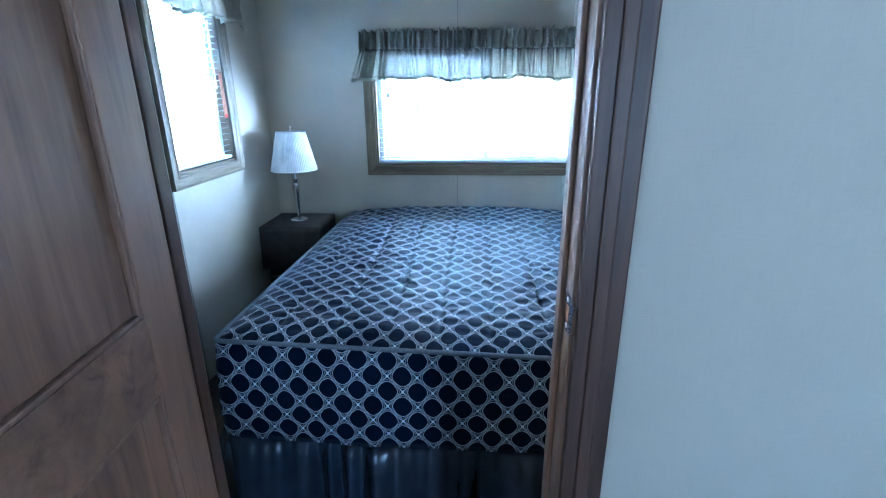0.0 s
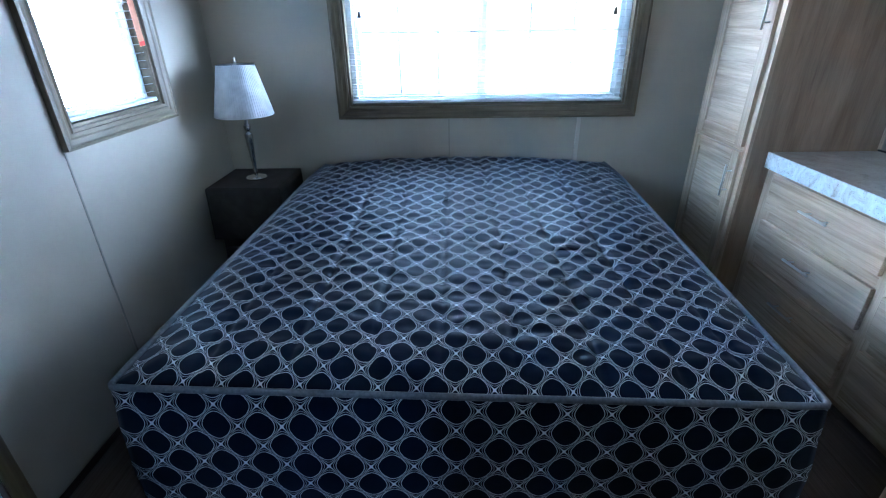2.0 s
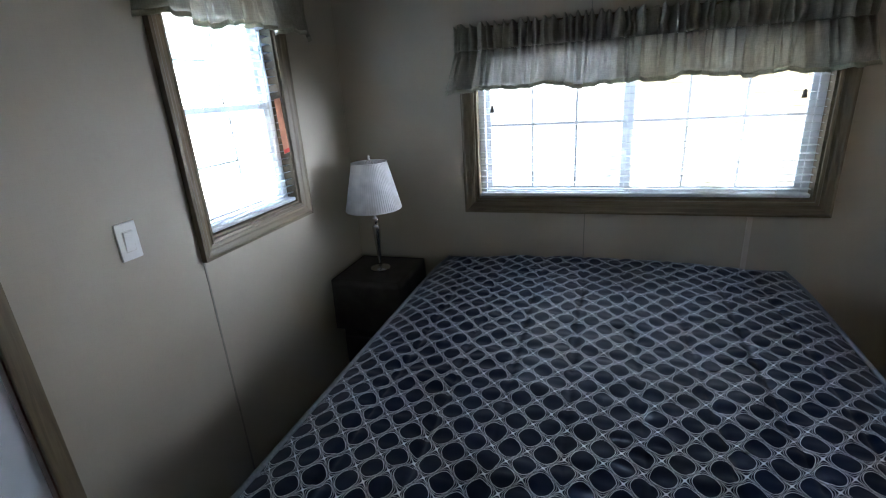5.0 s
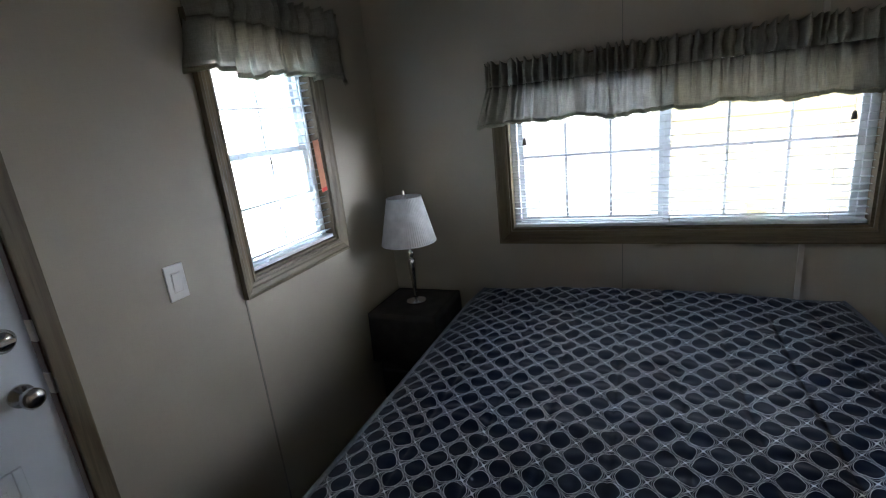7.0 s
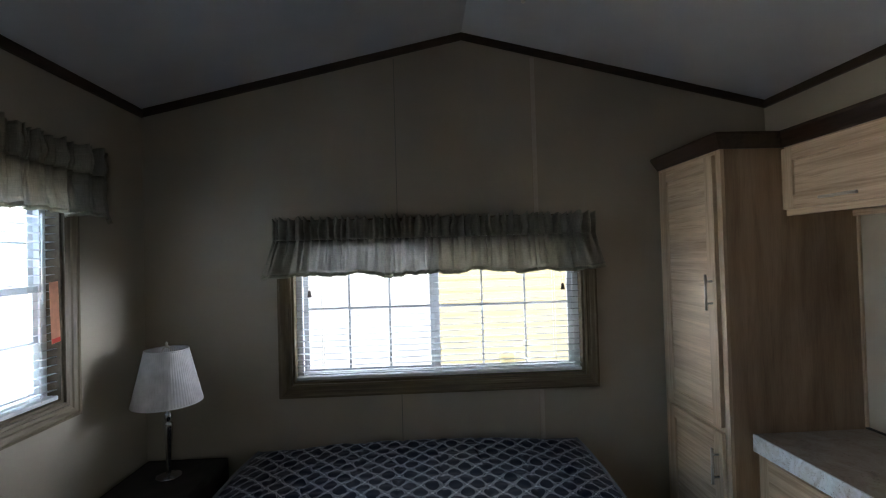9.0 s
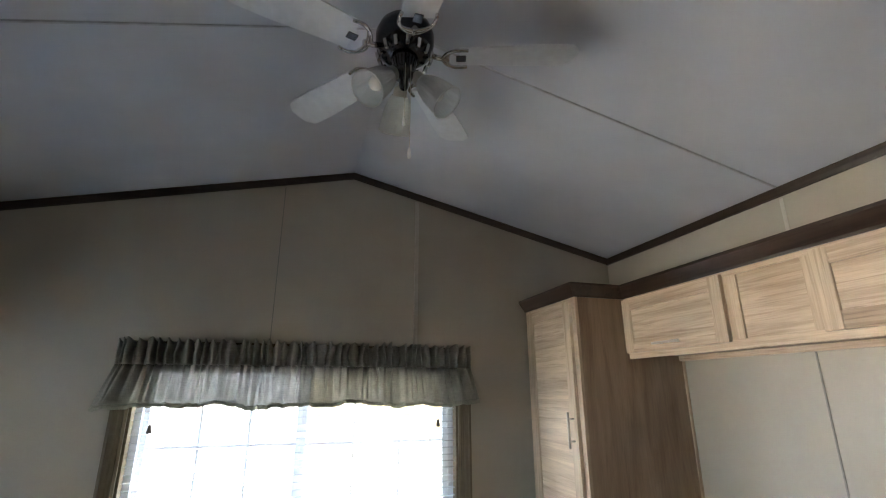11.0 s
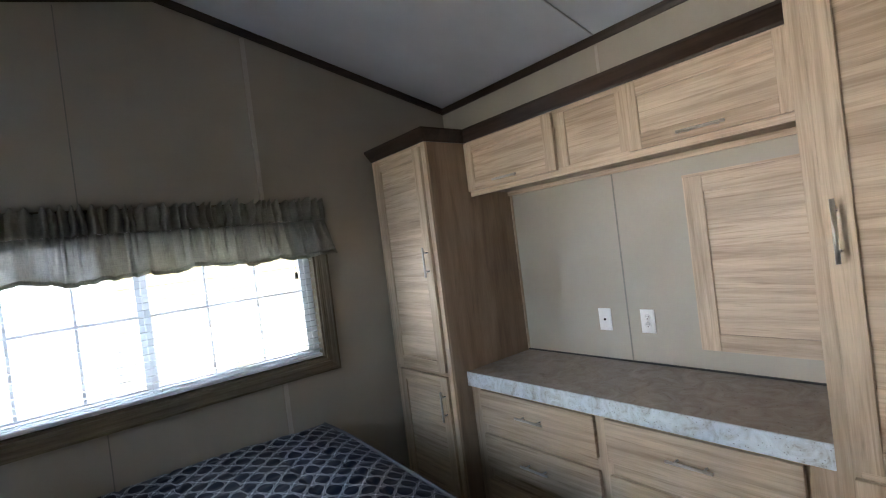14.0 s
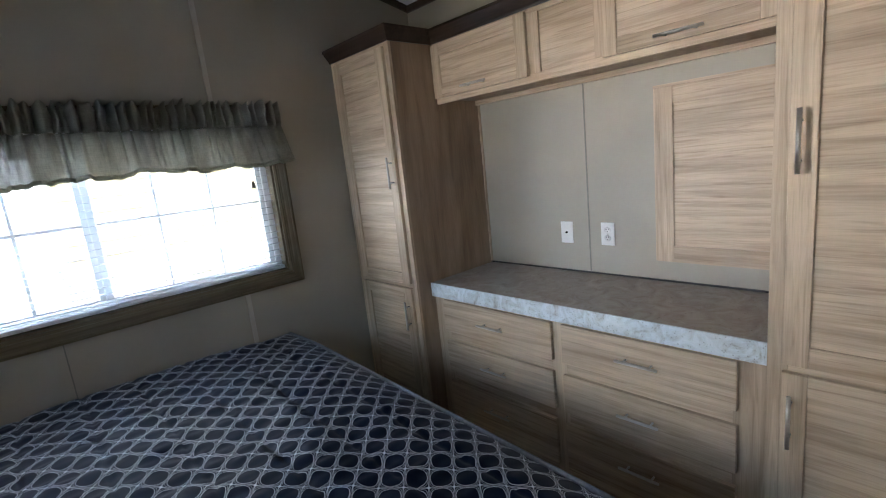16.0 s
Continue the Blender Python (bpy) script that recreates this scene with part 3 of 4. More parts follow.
def blind(P, B, width, z0, z1, axis, tilt, label):
    """A horizontal slat blind with open slats."""
    o = P(width / 2, 0.028, z0)
    b = thing("window_blind", o, label, "blind", "slat blinds on the windows")
    part("headrail", boxes(B(0.015, width - 0.015, 0.006, 0.05, z1 - 0.05, z1 - 0.013), bevel=0.003), VINYL, b)
    part("bottom_rail", boxes(B(0.018, width - 0.018, 0.006, 0.05, z0 + 0.018, z0 + 0.036), bevel=0.004), VINYL, b)
    n = int((z1 - z0 - 0.11) / 0.034)
    first = None
    for k in range(n):
        z = z0 + 0.058 + k * 0.034
        if first is None:
            bm = bmesh.new()
            L = width - 0.036
            prof = [(-0.020, 0.0), (-0.010, 0.0012), (0.0, 0.0016), (0.010, 0.0012), (0.020, 0.0), (0.010, 0.0002), (0.0, 0.0006), (-0.010, 0.0002)]
            rings = []
            for s in (-L / 2, L / 2):
                ring = []
                for u, v in prof:
                    u2, v2 = u * math.cos(tilt) - v * math.sin(tilt), u * math.sin(tilt) + v * math.cos(tilt)
                    ring.append(bm.verts.new((s, u2, v2) if axis == 0 else (u2, s, v2)))
                rings.append(ring)
            for i in range(8):
                bm.faces.new((rings[0][i], rings[0][(i + 1) % 8], rings[1][(i + 1) % 8], rings[1][i]))
            bm.faces.new(rings[0])
            bm.faces.new(rings[1][::-1])
            bmesh.ops.recalc_face_normals(bm, faces=bm.faces)
            first = part("slat", bm, SLAT, b)
            ob = first
        else:
            ob = new("slat", first.data)
            ob.parent = b
            ob.matrix_parent_inverse = b.matrix_basis.inverted()
        c = P(width / 2, 0.028, z)
        ob.matrix_basis = pose(c[0], c[1], c[2] + 0.0008 * math.sin(k * 2.3), 0, 0.12 * math.sin(k * 1.7), 0)
    for s in ((0.10, 0.5, 0.9) if width > 1 else (0.18, 0.82)):
        for d in (0.004, 0.052):
            part("ladder_cord", tube([P(width * s, d, z0 + 0.03), P(width * s, d, z1 - 0.02)], 0.0011, 5), CORD, b)
    return b


fb = blind(PF, BF, FWIN[1] - FWIN[0], FWIN[2], FWIN[3], 0, 0.0, "white horizontal slat blind with open slats in the wide window")
lb = blind(PL, BL, LWIN[1] - LWIN[0], LWIN[2], LWIN[3], 1, 0.12, "white horizontal slat blind with open slats in the narrow window")
for s in (0.10, 1.512):
    p = PF(s, -0.004, 1.572)
    part("lift_cord", tube([PF(s, -0.004, 1.60), PF(s, -0.004, 1.86)], 0.0012, 5), CORD, fb)
    part("tassel", lathe([(0.003, 0.026), (0.007, 0.022), (0.012, -0.008), (0.0105, -0.012)], 12, p), TASSEL, fb, "small dark cord tassel")
part("label_sticker", boxes(((0.428, YF + 0.0625, 1.138), (0.516, YF + 0.0655, 1.208))), cloth_material("pale_label", (0.90, 0.84, 0.62), 0.45, 0.6, slubs=False), win1, "yellowish paper label on the glass")
part("tilt_wand", tube([PL(0.50, -0.004, 1.62), PL(0.50, -0.004, 1.98)], 0.004, 8), VINYL, lb)
part("warning_tag", moved(boxes(((-0.0008, -0.032, -0.125), (0.0008, 0.032, 0.125)), bevel=0.0003), pose(PL(0.548, -0.012, 1.580)[0], PL(0.548, 0, 0)[1], 1.580, 0, 0, 12) @ pose(0, 0, 0, 3, 0, 0)), WARN, lb, "hanging orange paper warning tag")
part("tag_print", moved(boxes(((0.001, -0.030, -0.123), (0.0018, 0.030, -0.105))), pose(PL(0.548, -0.012, 1.580)[0], PL(0.548, 0, 0)[1], 1.580, 0, 0, 12) @ pose(0, 0, 0, 3, 0, 0)), WARN_RED, lb, "red printed band")


def valance(base, along, inward, width, ztop, zbot, seed, label):
    """A gathered rod-pocket valance that hangs in front of a window."""
    rnd = random.Random(seed)
    A, N = Vector(along), Vector(inward)
    base = Vector(base)
    v = thing("valance", tuple(base + A * width / 2 + Vector((0, 0, zbot))), label, "curtain", "gathered valances")
    ph = [rnd.uniform(0, 6.28) for _ in range(10)]
    pocket = ztop - 0.115

    def pleat(s, k):
        x = s * width
        x += 0.024 * noise.noise(Vector((x * 17, seed, 0.5))) + 0.009 * noise.noise(Vector((x * 37, seed, 4.5)))
        a = (0.95 + 0.9 * noise.noise(Vector((x * 21, seed, 9.5)))) * math.sin(x * 165 + ph[0] + 1.6 * math.sin(x * 9 + ph[1]) + 0.9 * math.sin(x * 31 + ph[6]))
        b = math.sin(x * 68 + ph[2] + 1.3 * math.sin(x * 6.5 + ph[3]))
        c = math.sin(x * 30 + ph[4] + 1.5 * math.sin(x * 3.3 + ph[5]))
        return a * (0.95 * (1 - k) + 0.08) + b * (0.35 + 0.25 * k) + c * (0.10 + 0.75 * k)

    def flare(s, t):
        return (s - 0.5) * (width + 0.13 * t * abs(2 * s - 1) ** 3) + width / 2

    depth = 0.075

    def end_in(s):
        e = min(s, 1 - s) * width
        return 1 - max(0.0, 1 - e / 0.035) ** 2

    def upper(s, t):
        z = ztop - (ztop - pocket) * t + ((0.009 * pleat(s, 0) + 0.014 * noise.noise(Vector((s * width * 48, seed, 2.0)))) * (1 - t) ** 2)
        d = 0.012 + (depth - 0.012) * end_in(s) + 0.030 * pleat(s + 0.006 * noise.noise(Vector((s * width * 20, t * 2.5, seed + 3.0))), 0.05 + 0.25 * t) + 0.007 * noise.noise(Vector((s * width * 45, t * 4.0, seed))) + 0.010 * math.sin(math.pi * min(1, max(0, (t - 0.25) / 0.75)))
        p = base + A * flare(s, 0) + N * d
        return (p.x, p.y, z)

    def hem_z(s):
        x = s * width
        return zbot + 0.007 * math.sin(x * 19 + ph[7]) + 0.007 * math.sin(x * 8.5 + ph[8]) + 0.006 * pleat(s, 0.8)

    def lower_at(s, t):
        z = pocket + (hem_z(s) - pocket) * t
        d = 0.012 + (depth - 0.012) * end_in(s) + (0.028 - 0.010 * t) * pleat(s, min(1.0, 0.12 + 1.0 * t)) + 0.02 * t + 0.007 * noise.noise(Vector((s * width * 18, t * 3, seed)))
        p = base + A * flare(s, t) + N * d
        return (p.x, p.y, z)

    n = int(width * 480)
    part("rod_pocket", grid(n, 7, upper), VAL_TOP, v, "tightly gathered heading")
    thicken(v.children[-1], 0.003)
    thicken(part("drop", grid(n, 9, lambda s, t: lower_at(s, t * 0.9)), VAL_LOW, v, "thin sheer cloth lit from behind"), 0.0008)
    thicken(part("hem", grid(n, 2, lambda s, t: lower_at(s, 0.9 + t * 0.1)), VAL_HEM, v, "double-thickness hem"), 0.0008)
    rod = base + N * 0.022
    part("rod", tube([tuple(rod + A * 0.05 + Vector((0, 0, ztop - 0.07))), tuple(rod + A * (width - 0.05) + Vector((0, 0, ztop - 0.07)))], 0.006), WHITE, v)
    return v


valance((-0.812, YF, 0), (1, 0, 0), (0, -1, 0), 1.785, 1.986, 1.674, 4, "grey-olive gathered fabric valance over the wide window")
valance((XL, 2.20, 0), (0, 1, 0), (1, 0, 0), 0.845, 2.275, 1.972, 9, "grey-olive gathered fabric valance over the narrow window")

# ---- doorway and its open door ----
door1 = tagged(new("door_frame"), "brown wood-grain door frame with strike plate", "door frame", "", "structure")
x0, x1, zt = ODOOR
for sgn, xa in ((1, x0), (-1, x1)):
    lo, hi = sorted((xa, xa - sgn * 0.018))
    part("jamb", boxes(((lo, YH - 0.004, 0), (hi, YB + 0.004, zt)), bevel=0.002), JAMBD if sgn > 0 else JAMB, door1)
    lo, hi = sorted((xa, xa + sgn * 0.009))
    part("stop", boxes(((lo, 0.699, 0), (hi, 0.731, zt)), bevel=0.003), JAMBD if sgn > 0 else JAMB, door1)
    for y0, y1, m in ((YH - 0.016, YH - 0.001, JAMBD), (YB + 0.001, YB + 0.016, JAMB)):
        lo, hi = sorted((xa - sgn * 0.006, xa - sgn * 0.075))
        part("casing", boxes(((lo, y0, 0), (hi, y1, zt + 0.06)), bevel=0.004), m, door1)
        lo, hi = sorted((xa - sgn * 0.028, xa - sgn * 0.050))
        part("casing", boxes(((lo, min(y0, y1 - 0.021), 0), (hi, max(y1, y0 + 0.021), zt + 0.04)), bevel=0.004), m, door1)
part("head", boxes(((x0, YH - 0.004, zt), (x1, YB + 0.004, zt + 0.018))), JAMB, door1)
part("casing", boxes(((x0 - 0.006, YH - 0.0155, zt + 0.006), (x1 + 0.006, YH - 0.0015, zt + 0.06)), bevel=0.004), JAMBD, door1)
part("casing", boxes(((x0 - 0.006, YB + 0.0015, zt + 0.006), (x1 + 0.006, YB + 0.0155, zt + 0.06)), bevel=0.004), JAMB, door1)
# strike plate on the latch-side jamb
zs = 1.252
plate = part("strike_plate", boxes(((x1 - 0.0025, 0.650, zs - 0.03), (x1 + 0.001, 0.686, zs - 0.0135)), ((x1 - 0.0025, 0.650, zs + 0.0135), (x1 + 0.001, 0.686, zs + 0.03)), ((x1 - 0.0025, 0.650, zs - 0.0135), (x1 + 0.001, 0.657, zs + 0.0135)), ((x1 - 0.0025, 0.679, zs - 0.0135), (x1 + 0.001, 0.686, zs + 0.0135))), CHROME, door1, "polished strike plate")
part("lip", prism([(x1 - 0.0025, 0.650), (x1 - 0.0035, 0.643), (x1 - 0.001, 0.635), (x1 + 0.003, 0.631), (x1 + 0.004, 0.633), (x1 + 0.001, 0.637), (x1 - 0.001, 0.643), (x1, 0.650)], 2, zs - 0.022, zs + 0.022), CHROME, plate)
part("latch_hole", boxes(((x1 - 0.0012, 0.657, zs - 0.0135), (x1 + 0.0005, 0.679, zs + 0.0135))), STOPPER, plate, "raw orange-brown wood inside the latch hole")
for dz in (-0.022, 0.022):
    part("screw", moved(lathe([(0.0045, 0.0), (0.0042, 0.0012), (0.001, 0.0018)], 10), pose(x1 - 0.0022, 0.668, zs + dz, 0, -90, 0)), NICKEL, plate)

DOOR_TURN = 97.0
leaf = thing("bedroom_door", (x0 + 0.004, YH - 0.005, 0.0), "brown wood-grain two-panel door standing open into the hall", "door")
m = pose(x0 + 0.004, YH - 0.005, 0.0, 0, 0, DOOR_TURN - 180)
W, H, TK = 0.645, 2.01, 0.034
rails = ((0.012, 0.20), (1.160, 1.282), (1.90, H))
for u0, u1 in ((0.0, 0.095), (W - 0.095, W)):
    part("stile", moved(boxes(((u0, 0, 0.012), (u1, TK, H)), bevel=0.002), m), DOORWOOD_Z, leaf)
for z0, z1 in rails:
    part("rail", moved(boxes(((0.095, 0.0004, z0), (W - 0.095, TK - 0.0004, z1)), bevel=0.0015), m), DOORWOOD_Y, leaf)
for (_, za), (zb, _) in zip(rails, rails[1:]):
    part("panel", moved(boxes(((0.09, 0.010, za - 0.004), (W - 0.09, TK - 0.010, zb + 0.004))), m), DOORWOOD_Z, leaf)
    for side in (0.0055, TK - 0.0055):
        for lo, hi in (((0.095, side - 0.005, za), (0.104, side + 0.005, zb)), ((W - 0.104, side - 0.005, za), (W - 0.095, side + 0.005, zb)), ((0.104, side - 0.005, za), (W - 0.104, side + 0.005, za + 0.009)), ((0.104, side - 0.005, zb - 0.009), (W - 0.104, side + 0.005, zb))):
            part("bead", moved(boxes((lo, hi), bevel=0.003), m), DOORWOOD_Z, leaf)
knob_prof = [(0.030, 0.0), (0.030, 0.006), (0.012, 0.012), (0.011, 0.030), (0.020, 0.036), (0.027, 0.046), (0.027, 0.056), (0.020, 0.064), (0.004, 0.066)]
for y, r in ((TK, -90), (0.0, 90)):
    part("knob", moved(lathe(knob_prof, 24), m @ pose(W - 0.06, y, 1.252, r, 0, 0)), NICKEL, leaf, "satin nickel knob")
for z in (0.25, 1.02, 1.78):
    part("hinge", boxes(((x0 - 0.002, YH - 0.012, z - 0.045), (x0 + 0.010, YH + 0.004, z + 0.045)), bevel=0.002), NICKEL, leaf)

# ---- entrance door ----
y0, y1, zt = XDOOR
fr = tagged(new("entrance_door_frame"), "dark brown casing round the white entrance door", "door frame", "", "structure")
for a, b in ((y0 - 0.02, y0), (y1, y1 + 0.02)):
    part("jamb", boxes(((XL - T, a, 0), (XL + 0.002, b, zt + 0.02))), JAMBD, fr)
part("casing", boxes(((XL, y1 + 0.004, 0), (XL + 0.016, y1 + 0.057, zt + 0.062)), bevel=0.004), TRIM_Z, fr)
part("casing", boxes(((XL, y0 - 0.022, zt + 0.004), (XL + 0.016, y1 + 0.003, zt + 0.062)), bevel=0.004), TRIM_Y, fr)
part("threshold", boxes(((XL - T, y0, -0.02), (XL + 0.01, y1, 0.012)), bevel=0.003), NICKEL, fr)
for z in (1.17, 1.322):
    part("strike_plate", boxes(((XL - 0.02, y1 - 0.0025, z - 0.030), (XL + 0.0070, y1 + 0.0035, z + 0.030)), bevel=0.001), NICKEL, fr, "satin strike plate")
ed = thing("entrance_door", (XL - 0.03, (y0 + y1) / 2, 0.012), "white panelled entrance door with nickel knob and deadbolt, closed", "door")
xs = XL - 0.012
part("leaf", boxes(((xs - 0.04, y0 + 0.004, 0.014), (xs, y1 - 0.005, zt - 0.004)), bevel=0.002), DOORWHITE, ed)
for za, zb in ((0.22, 1.0), (1.34, 1.86)):
    for ya, yb in ((y0 + 0.11, 1.15), (1.21, y1 - 0.115)):
        f = 0.022
        for lo, hi in (((xs - 0.002, ya, za), (xs + 0.006, ya + f, zb)), ((xs - 0.002, yb - f, za), (xs + 0.006, yb, zb)), ((xs - 0.002, ya + f, za), (xs + 0.006, yb - f, za + f)), ((xs - 0.002, ya + f, zb - f), (xs + 0.006, yb - f, zb))):
            part("moulding", boxes((lo, hi), bevel=0.003), DOORWHITE, ed)
        part("panel", boxes(((xs - 0.002, ya + f + 0.02, za + f + 0.02), (xs + 0.004, yb - f - 0.02, zb - f - 0.02)), bevel=0.003), DOORWHITE, ed)
part("knob", moved(lathe(knob_prof, 28), pose(xs, y1 - 0.064, 1.17, 0, 90, 0)), CHROME, ed, "satin nickel door knob")
bolt = part("deadbolt", moved(lathe([(0.031, 0.0), (0.031, 0.007), (0.024, 0.013), (0.022, 0.020), (0.002, 0.021)], 28), pose(xs, y1 - 0.064, 1.322, 0, 90, 0)), CHROME, ed, "satin nickel deadbolt")
part("thumb_turn", boxes(((xs + 0.020, y1 - 0.082, 1.317), (xs + 0.034, y1 - 0.046, 1.327)), bevel=0.003), NICKEL, bolt)

# ---- bed ----
bed = thing("bed", (-0.09, 2.40, 0.0), "queen bed with navy trellis-pattern comforter and charcoal gathered skirt", "bed")
BX0, BX1, BY0, BY1 = -0.925, 0.765, 1.40, 3.405


def bed_top(s, t):
    x, y = BX0 + (BX1 - BX0) * s, BY0 + (BY1 - BY0) * t
    pull = max(0.0, t - 0.80) / 0.20
    x += 0.075 * s * t - (s - 0.5) * 0.05 * pull ** 2
    edge = min(s, 1 - s, t * 1.15 + 0.0, (1 - t) * 1.15)
    puff = 1 - max(0.0, 1 - edge / 0.10) ** 2.2
    z = 0.760 - 0.052 * s * (1 - t) - 0.022 * t
    z += (0.030 + 0.060 * t * math.sin(math.pi * s) ** 0.8) * puff
    for xc in QUILT_LINES:
        z -= 0.009 * puff * math.exp(-(((x - xc - 0.01 * math.sin(y * 3 + xc * 9)) / 0.010) ** 2))
    w = noise.noise(Vector((x * 7, y * 9, 3.1))) + 0.9 * noise.noise(Vector((x * 11, y * 30, 7.7)))
    z += 0.0070 * w * puff + 0.009 * noise.noise(Vector((x * 2.1, y * 2.3, 1.0))) * puff
    return (x, y, z)


QUILT_LINES = (-0.72, -0.525, -0.33, -0.135, 0.06, 0.255, 0.45, 0.625)
part("mattress", boxes(((BX0 + 0.03, BY0 + 0.03, 0.36), (BX1 - 0.03, BY1, 0.66)), bevel=0.04), CORD, bed)
part("box_base", boxes(((BX0 + 0.06, BY0 + 0.06, 0.0), (BX1 - 0.06, BY1, 0.355)), bevel=0.01), STAND, bed)
top = part("comforter", grid(180, 210, bed_top, lambda s, t: ((BX1 - BX0) * s * 1.13, (BY1 - BY0) * t * 1.06)), QUILT, bed, "navy satin woven with a pale trellis, quilted lengthwise")


def rim(q):
    """A point on the outline of the comforter, q metres from the head along one side, the foot and the other side."""
    L, Wd = BY1 - BY0, BX1 - BX0
    if q < L:
        return 0.0, 1 - q / L, (-1, 0)
    if q < L + Wd:
        return (q - L) / Wd, 0.0, (0, -1)
    return 1.0, (q - L - Wd) / L, (1, 0)


RIM = 2 * (BY1 - BY0) + (BX1 - BX0)


def drop_at(q, t, out0, out1, ztop, zbot, waves):
    s, u, n = rim(min(max(q, 0), RIM - 1e-6))
    x, y, z = bed_top(s, u)
    L, Wd = BY1 - BY0, BX1 - BX0
    # soft corners
    for c in (L, L + Wd):
        d = q - c
        if abs(d) < 0.05:
            k = 0.5 - d / 0.1
            a, b = ((-1, 0), (0, -1)) if c == L else ((0, -1), (1, 0))
            n = (a[0] * k + b[0] * (1 - k), a[1] * k + b[1] * (1 - k))
    zz = (z if ztop is None else ztop) + (zbot - (z if ztop is None else ztop)) * t
    o = out0 + (out1 - out0) * t + waves(q, t)
    return (x + n[0] * o, y + n[1] * o, zz)


def drop_hem(q):
    """The lower edge of the comforter hangs a little lower on the far side."""
    return 0.379 - 0.050 * rim(min(max(q, 0), RIM - 1e-6))[0]


def side_wave(q, t):
    return 0.010 * math.sin(math.pi * t) + t * (0.006 * math.sin(q * 13) + 0.008 * math.sin(q * 5.3 + 1)) + 0.004 * noise.noise(Vector((q * 9, t * 5, 2)))


def side_uv(s, t):
    q = s * RIM
    a, b, _ = rim(min(q, RIM - 1e-6))
    L, Wd = BY1 - BY0, BX1 - BX0
    d = t * 0.365
    if q < L:
        return (-d, L * b)
    if q <= L + Wd:
        return (Wd * a, -d)
    return (Wd + d, L * b)


thicken(part("comforter_drop", grid(440, 14, lambda s, t: drop_at(s * RIM, t, 0.0, 0.028, None, drop_hem(s * RIM) + 0.004 * math.sin(s * 60), side_wave), side_uv), QUILT, bed, "boxed side panel of the comforter"), 0.006)


def skirt_wave(q, t):
    a = math.sin(q * 41 + 3.2 * math.sin(q * 5.1) + 1.9 * math.sin(q * 13))
    b = math.sin(q * 17 + 2.4 * math.sin(q * 3.4))
    corner = math.exp(-(((q - (BY1 - BY0)) / 0.16) ** 2)) + math.exp(-(((q - (BY1 - BY0) - (BX1 - BX0)) / 0.16) ** 2))
    return (0.015 + 0.015 * t) * a + (0.010 + 0.032 * t) * b + 0.055 * corner * t ** 0.7 + 0.026 * min(1.0, t / 0.12) + 0.004 * math.sin(q * 131 + 2.4 * math.sin(q * 11)) * (1 - t) ** 3


thicken(part("bed_skirt", grid(1400, 10, lambda s, t: drop_at(s * RIM, t, 0.004, 0.060, drop_hem(s * RIM) + 0.006, 0.012, skirt_wave)), SKIRT, bed, "gathered charcoal satin skirt reaching the floor"), 0.002)
loop_pts = []
for k in range(301):
    q = RIM * k / 300
    loop_pts.append(drop_at(q, 0.0, 0.004, 0.004, None, 0.3, lambda a, b: 0.0))
part("piping", moved(tube(loop_pts, 0.0085, 8), pose(0, 0, 0.003)), WELT, bed, "grey-blue corded piping round the top edge")
part("piping", tube([bed_top(k / 60, 1.0) for k in range(61)], 0.0065, 6), WELT, bed)

# ---- nightstand and lamp ----
ns = thing("nightstand", (-1.29, 3.245, 0.0), "small dark nightstand draped in black cloth beside the bed", "nightstand")
NX0, NX1, NY0, NY1, NZ = -1.480, -1.075, 3.005, 3.405, 0.722
part("top", boxes(((NX0, NY0, NZ - 0.03), (NX1, NY1, NZ)), bevel=0.012), STAND, ns)
part("carcass", boxes(((NX0 + 0.02, NY0 + 0.02, 0.06), (NX1 - 0.02, NY1, NZ - 0.03)), bevel=0.006), STAND, ns)


def stand_drape(s, t):
    q = s * 4
    i, f = int(min(q, 3.999)), q - int(min(q, 3.999))
    c = ((NX0, NY0), (NX1, NY0), (NX1, NY1), (NX0, NY1), (NX0, NY0))
    x = c[i][0] + (c[i + 1][0] - c[i][0]) * f
    y = c[i][1] + (c[i + 1][1] - c[i][1]) * f
    o = 0.004 + t * (0.004 + 0.006 * math.sin(q * 14 + math.sin(q * 5)))
    cx, cy = (NX0 + NX1) / 2, (NY0 + NY1) / 2
    return (min(max(x + o * (1 if x > cx else -1), XL + 0.016), 9), min(y + o * (1 if y > cy else -1), YF - 0.014), NZ - 0.002 - t * 0.30)


thicken(part("cloth", grid(160, 8, stand_drape), STAND, ns, "black cloth hanging over the sides"), 0.002)
drw = part("drawer", boxes(((NX0 + 0.03, NY0 - 0.002, 0.16), (NX1 - 0.03, NY0 + 0.022, 0.36)), bevel=0.005), STAND, ns)
part("drawer_knob", moved(lathe([(0.006, 0), (0.006, 0.012), (0.013, 0.018), (0.012, 0.026), (0.002, 0.029)], 14), pose((NX0 + NX1) / 2, NY0 - 0.002, 0.26, 90, 0, 0)), NICKEL, drw)

